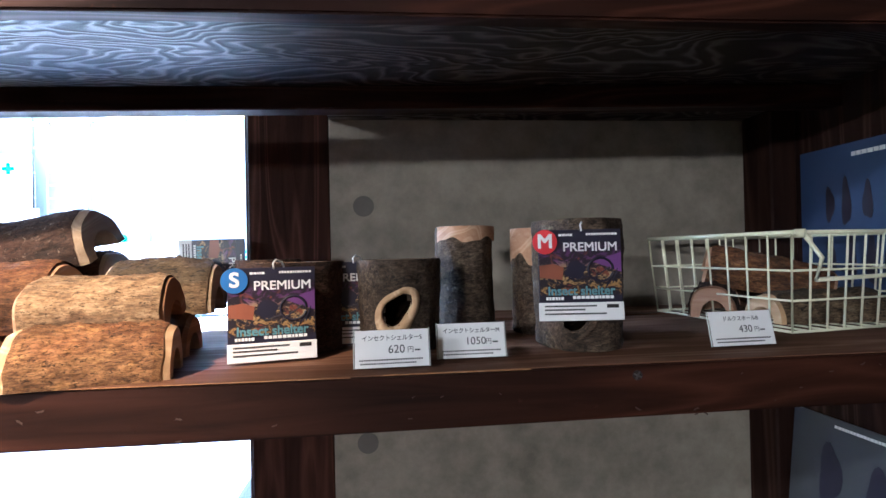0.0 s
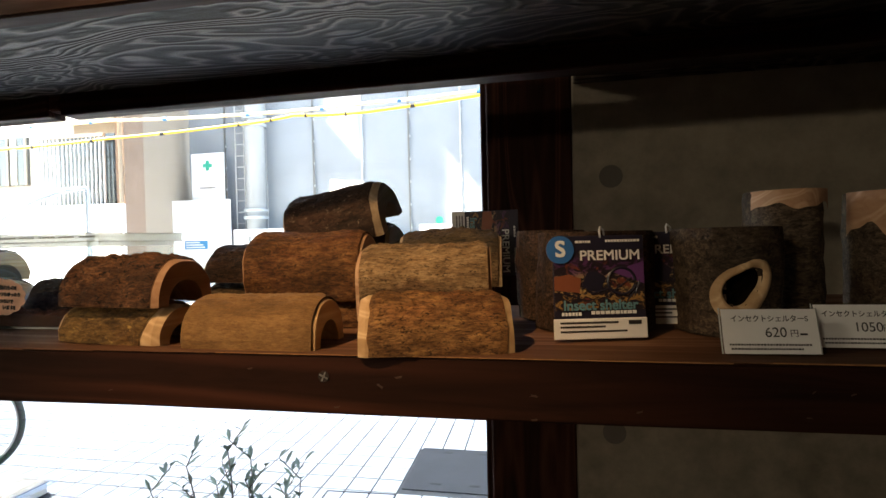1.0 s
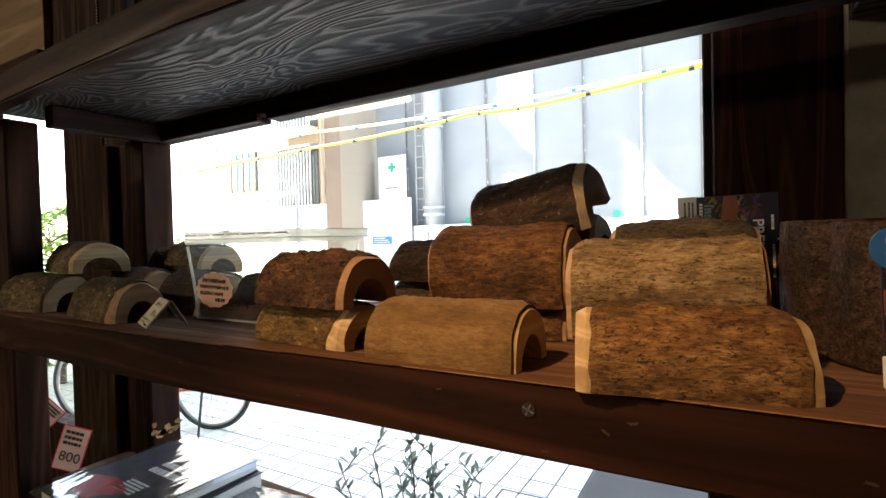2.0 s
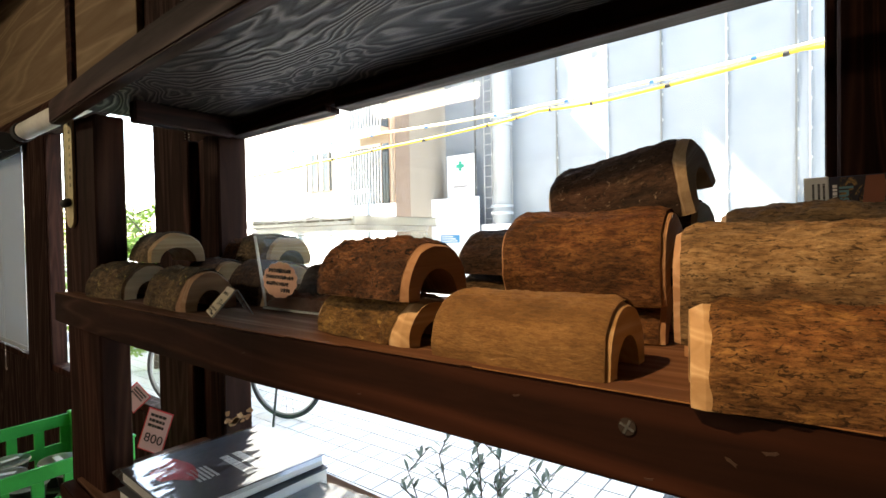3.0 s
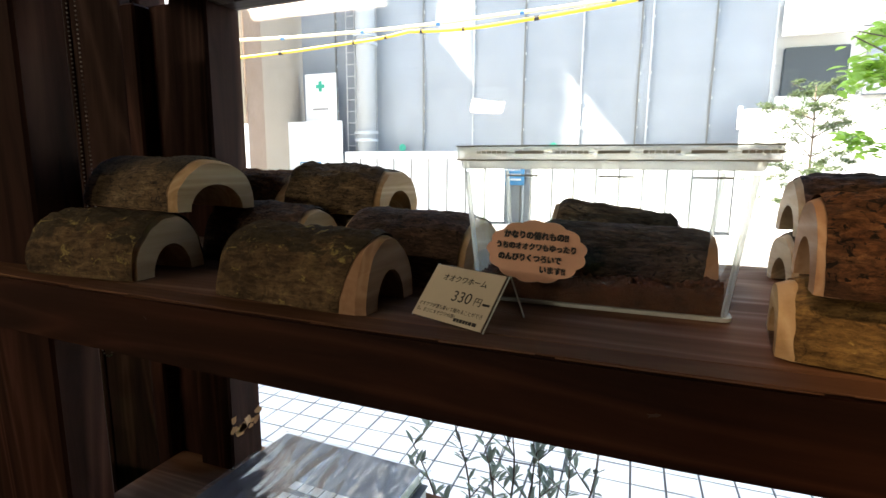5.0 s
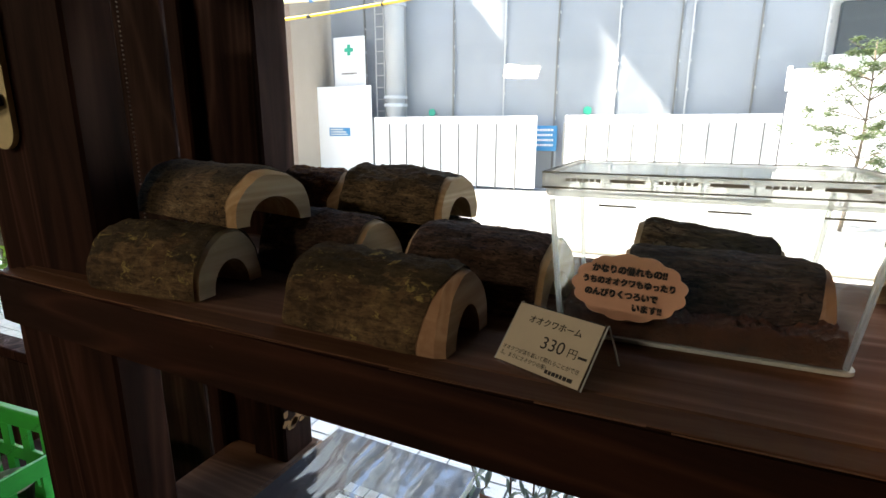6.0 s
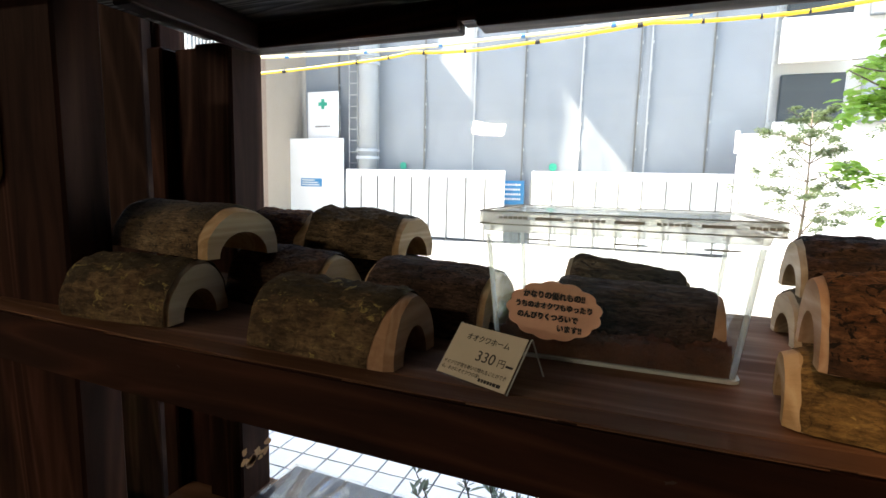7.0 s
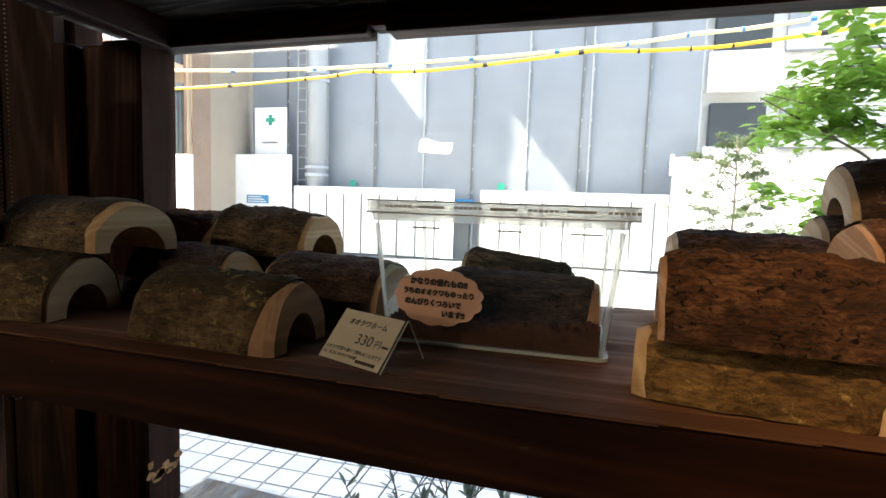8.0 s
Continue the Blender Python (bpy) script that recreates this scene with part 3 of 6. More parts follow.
for x0, x1 in ((-3.2, -2.2), (-5.2, -3.5)):
    rb = thing("roller_blind", pose((x0 + x1) / 2, 0.84, 1.9), "rolled-up pale roller blind over the window", "roller blind", "roller blinds")
    h = (x1 - x0) / 2
    part("roll", rod([(-h + 0.05, 0, 0), (h - 0.05, 0, 0)], 0.038, None, 20), BLIND, rb, "", True)
    for sgn in (-1, 1):
        part("bracket", rod([(sgn * (h - 0.05), 0, 0), (sgn * h, 0, 0)], 0.045, None, 20), RUBBER, rb)
    part("valance", box(-h, h, 0.03, 0.085, 0.0, 0.07, 0.003), SHELF_X, rb)

scr = thing("window_screen", pose(0, 0, 0), "pale translucent screen inside the far window", "window screen")
part("sheet", box(-5.15, -3.68, 0.945, 0.948, 0.845, 1.88), SHEER, scr)
part("hem_bar", box(-5.15, -3.68, 0.941, 0.952, 0.82, 0.8445, 0.003), POLE, scr)
part("head_rail", box(-5.16, -3.67, 0.938, 0.955, 1.8805, 1.92, 0.003), POLE, scr)
for sx in (-4.66, -4.17):
    part("fold_line", box(sx, sx + 0.006, 0.9435, 0.9448, 0.845, 1.88), POLE, scr)
# boarding over the windows
over = thing("plywood_panelling", pose(0, 0, 0), "aged plywood panels with dark battens over the windows", "panelling", "", "structure")
for x0, x1 in ((-5.2, -4.0), (-3.95, -2.75), (-2.7, -2.13)):
    part("panel", box(x0, x1, 0.905, 0.928, 2.02, 2.69, 0.002), PLY, over)
for x0, x1, z0, z1 in ((-5.25, -2.13, 1.95, 2.02), (-4.0, -3.95, 2.02, 2.69), (-2.75, -2.7, 2.02, 2.69)):
    part("batten", box(x0, x1, 0.885, 0.929, z0, z1, 0.003), SHELF_X, over)
# the second body is made up to carry the added fill light
for lx, ly, lz, hl in ((-2.1, -3.06, 1.97, 0.19), (-2.9, -1.4, 2.5, 0.6)):
    sl = thing("strip_lamp", pose(lx, ly, lz + 0.01), "white strip lamp out of view, lighting the room", "ceiling lamp", "strip lamps")
    part("housing", box(-hl, hl, -0.07, 0.07, 0.03, 0.19, 0.01), WHITE_CARD, sl)
    part("tube", rod([(-hl + 0.04, 0, 0.012), (hl - 0.04, 0, 0.012)], 0.014, None, 12), TUBE, sl, "glowing tube", True)
    if lz < 2.3:
        for hx in (-0.12, 0.12):
            part("hanger", rod([(hx, 0, 0.19), (hx, 0, 0.72)], 0.005, None, 6), STEEL, sl)
beams = thing("ceiling_beams", pose(0, 0, 0), "dark timber beams under the ceiling", "beam", "", "structure")
for y in (-2.6, -1.2, 0.2):
    part("beam", box(-6.19, 0.68, y, y + 0.1, 2.55, 2.698, 0.004), SHELF_X, beams)

# ---- the shelf unit ----
shelf = thing("shelf_unit", pose(0, 0, 0), "dark stained timber shelf unit before the window", "shelf")
XL, XR = -1.372, 0.699
TILT = pose(-0.6, 0, 1.608, 0, -0.7, 0) @ Matrix.Translation((0.6, 0, -1.608))      # the upper shelf hangs a little lower at its far end


def bow(x):
    """The front edge is not quite straight: it falls back towards both ends."""
    u = (-0.55 - x) / 0.82
    return 0.027 * u * u - 0.006 * min(1.0, 5 * u) if u > 0 else 0.013 * min(1.0, max(0.0, (x + 0.15) / 0.5))


def bowed(bm):
    bmesh.ops.subdivide_edges(bm, edges=[e for e in bm.edges if abs(e.verts[0].co.x - e.verts[1].co.x) > 0.5], cuts=24, use_grid_fill=True)
    for v in bm.verts:
        v.co.y += bow(v.co.x)
    return bm


for top in (TOPZ, 1.661, 0.955):
    at = TILT if top > 1.5 else Matrix()
    part("fascia", bowed(box(XL, XR, FRONT, FRONT + 0.022, top - (0.055 if top > 1.5 else 0.05), top - (0.014 if top > 1.5 else 0.0), 0.0022, None, 2)), SHELF_X, shelf, "dark reddish front board with dents", False, at)
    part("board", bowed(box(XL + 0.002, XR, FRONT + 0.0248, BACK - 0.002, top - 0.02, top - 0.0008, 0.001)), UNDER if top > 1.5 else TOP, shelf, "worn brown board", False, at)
    if top > 1.5:
        part("back_rail", box(XL + 0.114, -0.9515, BACK - 0.034, BACK, top - 0.055, top - 0.021, 0.002), SHELF_X, shelf, "", False, at)
        part("back_rail", box(-0.9285, XR, BACK - 0.034, BACK, top - 0.055, top - 0.021, 0.002), SHELF_X, shelf, "", False, at)
        part("back_rail", box(-0.9513, -0.9287, BACK - 0.034, BACK, top - 0.047, top - 0.0212, 0.003), SHELF_X, shelf, "notched stretch of the rail", False, at)
    else:
        part("back_rail", box(XL + 0.114, XR, BACK - 0.034, BACK, top - 0.045, top - 0.021, 0.002), SHELF_X, shelf)
    part("side_rail", box(XL + 0.119, XL + 0.145, 0.537, BACK - 0.0345, top - 0.058, top - 0.021, 0.002), SHELF_Y, shelf, "", False, at)
# upper filler is out of sight and stops lamp light reaching the concrete
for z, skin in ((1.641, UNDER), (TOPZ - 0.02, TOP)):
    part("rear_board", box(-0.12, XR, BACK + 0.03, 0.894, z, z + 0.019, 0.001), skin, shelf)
part("post", box(0.65, XR, 0.82, 0.8935, 0.0, 2.6, 0.003), PANEL, shelf, "dark post in the corner")
part("nosing", bowed(box(XL + 0.003, XR, FRONT + 0.0012, FRONT + 0.0205, TOPZ - 0.0006, TOPZ + 0.0005, 0.0002)), TOP, shelf, "worn brown top of the front board")
part("post", box(-1.418, -1.262, 0.484, 0.532, 0.0, 1.604, 0.003), SHELF_Z, shelf)
part("post", box(-1.318, -1.256, 0.70, 0.762, 0.0, 1.604, 0.003), SHELF_Z, shelf)
part("post", box(0.645, 0.697, FRONT + 0.023, 0.48, 0.0, 1.604, 0.003), SHELF_Z, shelf)
part("strip", box(-1.40, -1.372, 0.695, 0.745, 0.0, 1.604, 0.003), SHELF_Z, shelf)
part("strip", box(-1.370, -1.3195, 0.715, 0.755, 0.0, 1.604, 0.003), SHELF_Z, shelf)
chip_r = random.Random(31)
for k in range(16):
    cy, cz, cr = chip_r.uniform(0.704, 0.758), 1.005 + abs(chip_r.gauss(0, 0.014)), chip_r.uniform(0.0025, 0.008)
    pts = [(cr * (1 + 0.35 * math.sin(2 * q + k)) * math.cos(q), 0.8 * cr * (1 + 0.3 * math.cos(3 * q + k)) * math.sin(q)) for q in [0.63 * n for n in range(10)]]
    part("bare_chip", outline(pts, 0.0004), RAW, shelf, "chipped spot of bare orange timber", False, pose(-1.2557, cy, cz, 0, 0, 90))

# worn front edge; the raw-timber stretch also paints in the lamp's bright line
edge_r = random.Random(8)
ex = -1.25
while ex < 0.6:
    el = edge_r.uniform(0.05, 0.22)
    part("worn_edge", box(ex, min(0.62, ex + el), FRONT - 0.0003, FRONT + edge_r.uniform(0.0004, 0.001), TOPZ - edge_r.uniform(0.0003, 0.0008), TOPZ + 0.0002, 0.0001), RAW if -0.5 < ex < 0.1 else TOP, shelf, "bare worn edge, paler along its lamplit stretch", False, pose(0, bow(ex + el / 2), 0))
    ex += el + edge_r.uniform(0.0, 0.012)
dent_r = random.Random(15)
for k in range(26):
    dx, dz, dr = dent_r.uniform(-1.1, 0.5), TOPZ - dent_r.uniform(0.01, 0.05), dent_r.uniform(0.0012, 0.003)
    pts = [(dr * (1 + 0.4 * math.sin(3 * q + k)) * math.cos(q), dr * (0.5 + 0.3 * math.cos(2 * q)) * math.sin(q)) for q in [0.63 * n for n in range(10)]]
    part("dent", outline(pts, 0.0003), SHELF_DENT, shelf, "small scuffed dent", False, pose(dx, FRONT + bow(dx) - 0.0003, dz, 0, dent_r.uniform(-40, 40), 0))


def screw(x, z):
    s = part("screw", disc(0.0046, 0.0012, 24, None, pose(x, FRONT - 0.0004, z, 90)), OLD_STEEL, shelf, "worn cross-head screw", False, pose(0, bow(x), 0))
    b = bmesh.new()
    box(-0.004, 0.004, -0.0003, 0.0003, -0.0006, 0.0006, 0, b)
    box(-0.0006, 0.0006, -0.0003, 0.0003, -0.004, 0.004, 0, b)
    part("slot", b, STEEL, s, "", False, pose(x, FRONT - 0.0011, z, 0, 25, 0))


for sx, sz in ((-0.361, 1.279), (0.215, 1.286)):
    screw(sx, sz)


# ---- half-log shelters ----
def half_log(m, length, width, height, wall, skin, core, label, seed=1, rough=0.0022, bare=(0.004, 0.004), hole=0.62, group="half-log shelters", lumps=0.004, slant=0.0):
    """A hollowed half log, long axis x, standing on its two feet at z = 0."""
    wall, hole = wall * 1.22, hole * 0.76
    ob = thing("half_log_shelter", m, label, "log shelter", group)
    R = random.Random(seed)
    off = Vector((R.uniform(0, 50), R.uniform(0, 50), R.uniform(0, 50)))
    nx, nt = 64, 56
    hl, hw = length / 2, width / 2

    def prof(q, k, y_in=0.0):
        return -(hw - k) * math.cos(q), (height - k) * math.sin(q) ** 0.92

    # core: pale solid with the tunnel
    b = bmesh.new()
    nc, nq = 20, 36
    sk = 0.0022
    chamfer = 0.003
    outer, inner = [], []
    for i in range(nc + 1):
        x = -hl + length * i / nc
        e = chamfer * max(0.0, 1 - min(i, nc - i) / 1.0)
        ro, ri = [], []
        for k in range(nq + 1):
            q = math.pi * k / nq
            y, z = prof(q, sk + e)
            p = Vector((x, y, z))
            d = lumps * noise.fractal(Vector((x * 9, y * 22, z * 22)) + off, 1.0, 2.0, 3)
            s = 1 + d / hw
            ro.append(b.verts.new((x, y * s, max(0.0, z * s))))
            yi, zi = -(hw - wall - e * 0.3) * math.cos(q), (height * hole + e * 0.3) * math.sin(q)
            ri.append(b.verts.new((x, yi, max(0.0, zi))))
        outer.append(ro)
        inner.append(ri)
    for i in range(nc):
        for k in range(nq):
            b.faces.new((outer[i][k], outer[i + 1][k], outer[i + 1][k + 1], outer[i][k + 1]))
            b.faces.new((inner[i][k], inner[i][k + 1], inner[i + 1][k + 1], inner[i + 1][k]))
        for k in (0, nq):
            b.faces.new((outer[i][k], inner[i][k], inner[i + 1][k], outer[i + 1][k]))
    for i in (0, nc):
        for k in range(nq):
            b.faces.new((outer[i][k], outer[i][k + 1], inner[i][k + 1], inner[i][k]))
    bmesh.ops.recalc_face_normals(b, faces=b.faces)
    c = part("hollowed_wood", b, core, ob, "pale cut wood with a round tunnel")
    # bark: a lumpy skin with a ragged edge at both ends
    b = bmesh.new()
    grid = []
    for i in range(nx + 1):
        row = []
        u = i / nx
        for k in range(nt + 1):
            q = math.pi * k / nt
            n0 = noise.fractal(Vector((2.0 * q, 0.0, 7.0)) + off, 1.0, 2.0, 4)
            n1 = noise.fractal(Vector((2.0 * q, 9.0, 1.0)) + off, 1.0, 2.0, 4)
            xa = -hl + max(0.0012, bare[0] * (1 + 0.25 * n0))
            xb = hl - max(0.0012, bare[1] * (1 + 0.25 * n1) + slant * math.cos(q) ** 2)
            x = xa + (xb - xa) * u
            edge = min(1.0, min(u, 1 - u) * 16)
            y, z = prof(q, sk)
            d = lumps * noise.fractal(Vector((x * 9, y * 22, z * 22)) + off, 1.0, 2.0, 3)
            fine = rough * noise.fractal(Vector((x * 70, y * 230, z * 230)) + off, 0.8, 2.1, 4)
            lift = 0.0006 + edge * (sk - 0.0004 + fine)
            s = 1 + (d + max(0.0004, lift)) / hw
            row.append(b.verts.new((x, y * s, max(0.0006, z * s))))
        grid.append(row)
    for i in range(nx):
        for k in range(nt):
            b.faces.new((grid[i][k], grid[i + 1][k], grid[i + 1][k + 1], grid[i][k + 1]))
    bmesh.ops.recalc_face_normals(b, faces=b.faces)
    part("bark", b, skin, ob, "", True)
    return ob


T = TOPZ
# right pile
half_log(pose(-0.2725, 0.4675, T, 0, 0, 12.5), 0.128, 0.07, 0.047, 0.014, BARK_ORANGE, CUT, "orange-brown bark half log with pale cut ends", 11, 0.0022, (0.009, 0.006))
half_log(pose(-0.292, 0.524, T + 0.036, 24, 0, 8), 0.124, 0.088, 0.058, 0.016, BARK_PATCH, CUT_RED, "patchy bark half log stacked on another", 12, 0.0016, (0.004, 0.003))
half_log(pose(-0.296, 0.577, T, 0, 0, 6), 0.125, 0.076, 0.044, 0.014, BARK_TAN, CUT_RED, "tan half log under the stack", 13)
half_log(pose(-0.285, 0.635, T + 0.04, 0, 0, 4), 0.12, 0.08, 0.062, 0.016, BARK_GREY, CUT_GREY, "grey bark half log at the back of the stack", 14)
half_log(pose(-0.4385, 0.4755, T, 0, 0, -1), 0.13, 0.074, 0.046, 0.013, BARK_TAN, CUT, "smooth tan half log at the shelf edge", 21, 0.0012, (0.0015, 0.0025), lumps=0.0022)
half_log(pose(-0.440, 0.597, T, 0, 0, 2), 0.13, 0.082, 0.043, 0.014, BARK_RED, CUT_RED, "red-brown half log under the stack", 22)
half_log(pose(-0.441, 0.597, T + 0.046, 22, 0, 1), 0.138, 0.09, 0.062, 0.016, BARK_RED, CUT_RED, "red-brown bark half log stacked towards the front", 23, 0.0014, (0.003, 0.003))
half_log(pose(-0.428, 0.694, T + 0.066, 22, -4, -4), 0.13, 0.084, 0.05, 0.015, BARK_DARK, CUT_GREY, "dark half log wedged under the top one", 24)
half_log(pose(-0.424, 0.656, T + 0.108, 24, -8, -7), 0.132, 0.084, 0.054, 0.015, BARK_TOP, CUT_GREY, "dark bark half log tilted on top of the pile", 25, 0.0016, (0.004, 0.009))
half_log(pose(-0.373, 0.705, T, 0, 0, 3), 0.125, 0.078, 0.046, 0.014, BARK_DARK, CUT_GREY, "dark half log at the very back of the shelf", 26)
half_log(pose(-0.369, 0.705, T + 0.0445, 0, 0, -2), 0.12, 0.074, 0.044, 0.014, BARK_GREY, CUT_GREY, "grey half log stacked at the very back", 27)
# front pair in the middle
half_log(pose(-0.594, 0.4895, T, 0, 0, -8.5), 0.136, 0.072, 0.038, 0.013, BARK_OLIVE, CUT, "tan half log with bare cut ends under another", 31, 0.0022, (0.007, 0.008), slant=0.013)
half_log(pose(-0.590, 0.492, T + 0.0355, 0, 0, -6), 0.122, 0.078, 0.05, 0.013, BARK_BROWN, CUT_RED, "rough brown bark half log stacked on a tan one", 32, 0.003, (0.003, 0.006), lumps=0.0035)
half_log(pose(-0.557, 0.668, T, 0, 0, 1), 0.126, 0.08, 0.045, 0.014, BARK_GREY, CUT_GREY, "grey half log at the back of the shelf", 33)
half_log(pose(-0.555, 0.668, T + 0.0435, 0, 0, -1), 0.126, 0.08, 0.046, 0.014, BARK_DARK, CUT_GREY, "dark half log stacked at the back", 34)
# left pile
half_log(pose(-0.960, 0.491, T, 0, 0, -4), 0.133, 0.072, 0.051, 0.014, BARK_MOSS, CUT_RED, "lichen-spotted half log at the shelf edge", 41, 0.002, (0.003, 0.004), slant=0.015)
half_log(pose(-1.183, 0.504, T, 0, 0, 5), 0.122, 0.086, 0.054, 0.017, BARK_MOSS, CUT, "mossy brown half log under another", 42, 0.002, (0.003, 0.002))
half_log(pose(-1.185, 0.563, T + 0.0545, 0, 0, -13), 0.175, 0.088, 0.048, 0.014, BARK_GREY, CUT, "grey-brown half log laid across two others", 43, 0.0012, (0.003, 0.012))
half_log(pose(-1.085, 0.6, T, 0, 0, -10), 0.132, 0.082, 0.056, 0.014, BARK_DARK, CUT, "dark half log behind the front ones", 44, 0.0014, (0.003, 0.004))
half_log(pose(-0.915, 0.586, T, 0, 0, -8), 0.125, 0.088, 0.058, 0.014, BARK_DARK, CUT, "dark bark half log beside the plastic case", 45, 0.0014, (0.004, 0.004))
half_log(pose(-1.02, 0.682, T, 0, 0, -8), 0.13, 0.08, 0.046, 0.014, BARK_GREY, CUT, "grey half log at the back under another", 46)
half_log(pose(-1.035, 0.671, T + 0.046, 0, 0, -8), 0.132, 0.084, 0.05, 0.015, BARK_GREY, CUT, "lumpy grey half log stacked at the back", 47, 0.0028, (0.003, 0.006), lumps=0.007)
half_log(pose(-1.168, 0.712, T + 0.03, 0, 4, -4), 0.12, 0.072, 0.06, 0.014, BARK_RED, CUT, "red-brown half log at the back corner", 48, 0.0014, (0.003, 0.03))

# ---- plastic case with a log in mulch ----
CX, CY = -0.761, 0.583
case = thing("insect_case", pose(CX, CY, T), "clear plastic rearing case with a snap lid", "plastic case")


def ring_wall(w0, d0, w1, d1, z0, z1, r=0.008, n=6, t=0.0016):
    """Open-topped rounded tub, leaning outwards."""
    b = bmesh.new()

    def loop(w, d, z):
        pts = []
        for cx, cy, a in ((1, 1, 0), (-1, 1, 90), (-1, -1, 180), (1, -1, 270)):
            for k in range(n + 1):
                q = radians(a + 90 * k / n)
                pts.append(b.verts.new((cx * (w / 2 - r) + r * math.cos(q), cy * (d / 2 - r) + r * math.sin(q), z)))
        return pts
    loops = [loop(w0, d0, z0), loop(w1, d1, z1)] + ([loop(w1 - 2 * t, d1 - 2 * t, z1), loop(w0 - 2 * t, d0 - 2 * t, z0)] if t else [])
    for u, v in zip(loops, loops[1:]):
        for k in range(len(u)):
            b.faces.new((u[k], u[(k + 1) % len(u)], v[(k + 1) % len(u)], v[k]))
    if t:
        u, v = loops[-1], loops[0]
        for k in range(len(u)):
            b.faces.new((u[k], u[(k + 1) % len(u)], v[(k + 1) % len(u)], v[k]))
    else:
        b.faces.new(loops[0][::-1])
    bmesh.ops.recalc_face_normals(b, faces=b.faces)
    return b


tub = part("tub", ring_wall(0.167, 0.113, 0.186, 0.129, 0.0005, 0.096, 0.008, 6, 0.0), CASE, case, "", True)
part("base_rim", ring_wall(0.171, 0.117, 0.171, 0.117, 0.0002, 0.0026, 0.008, 6, 0.003), RIM, case, "moulded base edge with its bright line in the colour")
for sx in (-1, 1):
    for sy in (-1, 1):
        part("corner_edge", rod([(sx * 0.0805, sy * 0.0535, 0.003), (sx * 0.0895, sy * 0.061, 0.092)], 0.0019), EDGE, case)
part("rim", ring_wall(0.188, 0.131, 0.19, 0.133, 0.0945, 0.1, 0.009, 6, 0.004), EDGE, case, "thick greyish rim")
lid = part("lid", box(-0.0925, 0.0975, -0.0665, 0.0665, 0.1078, 0.1086, 0.0003), CASE, case, "clear lid")
part("lid_frame", ring_wall(0.196, 0.139, 0.196, 0.139, 0.1003, 0.1098, 0.004, 4, 0.0045), EDGE, lid, "pale cloudy lid frame", False, pose(0.0025, 0, 0))
# thin grey rods draw dark outlines round the clear lid frame
for z in (0.1004, 0.1097):
    part("moulded_line", rod([(-0.0948, -0.0697, z), (0.1, -0.0697, z), (0.1, 0.0697, z), (-0.0948, 0.0697, z), (-0.0948, -0.0697, z)], 0.0005, None, 5), VENT, lid)
b = bmesh.new()
for k in range(7):
    x = -0.08 + 0.0265 * k
    for j in range(6 if k % 2 == 0 else 1):
        w = 0.0026 if k % 2 == 0 else 0.019
        box(x + j * 0.0036, x + j * 0.0036 + w, -0.0702, -0.0694, 0.1045, 0.1064, 0, b)
part("vent_grille", b, VENT, lid, "row of small vent slots")
for x in (-0.06, 0.0, 0.055):
    part("clip", box(x, x + 0.022, -0.0662, -0.0652, 0.0896, 0.0907, 0.0003), VENT, case)
mul = bmesh.new()
bmesh.ops.create_grid(mul, x_segments=90, y_segments=60, size=0.5, matrix=Matrix.Diagonal((0.1585, 0.1075, 1, 1)))
for v in mul.verts:
    e = max(abs(v.co.x) / 0.079, abs(v.co.y) / 0.0535)
    v.co.z = 0.019 + 0.005 * noise.fractal(v.co * 18, 1.0, 2.0, 3) + 0.004 * noise.fractal(v.co * 160, 0.7, 2.0, 3) + 0.012 * max(0, v.co.x / 0.08 - 0.6)
bot = [v for v in mul.verts]
ext = bmesh.ops.extrude_face_region(mul, geom=mul.faces[:])
for v in ext["geom"]:
    if isinstance(v, bmesh.types.BMVert):
        v.co.z = 0.0026
bmesh.ops.recalc_face_normals(mul, faces=mul.faces)
tagged(part("mulch", mul, SOIL, None, "", False, pose(CX, CY, T)), "damp brown wood mulch in the plastic case", "mulch", "", "stuff")
half_log(pose(-0.744, 0.583, T + 0.009, 0, 0, 1), 0.124, 0.074, 0.0445, 0.014, BARK_DARK, CUT_RED, "dark half log on mulch inside the clear case", 51, 0.0016, (0.003, 0.004), slant=0.006)
half_log(pose(-0.757, 0.617, T + 0.0165, 0, 8.5, 0), 0.1, 0.042, 0.0465, 0.009, BARK_GREY, CUT_GREY, "grey bark piece at the back of the case", 52, 0.0008, lumps=0.001)

# cloud-shaped note stuck on the case
note = thing("cloud_note", pose(-0.800, 0.5215, T + 0.038, -3, 0, 0), "salmon cloud-shaped paper note with black handwriting", "paper note")
pts = []
for k in range(144):
    q = 2 * math.pi * k / 144
    s = 1 + 0.075 * abs(math.sin(6.5 * q + 0.4))
    pts.append((0.0325 * s * math.cos(q), 0.0205 * s * math.sin(q)))
part("paper", outline(pts, 0.0004), PINK_CARD, note)
for n, (text, size) in enumerate((("かなりの優れもの!!", 0.0066), ("うちのオオクワもゆったり", 0.0059), ("のんびりくつろいで", 0.0062), ("います!!", 0.0064))):
    words("handwriting", text, size * 0.86, INK, note, pose((0, 0, -0.004, 0.012)[n], -0.0006, 0.0108 - 0.0078 * n, 0, 2, 0), "CENTER", 0.0001, "", 0.92, 0.0003)


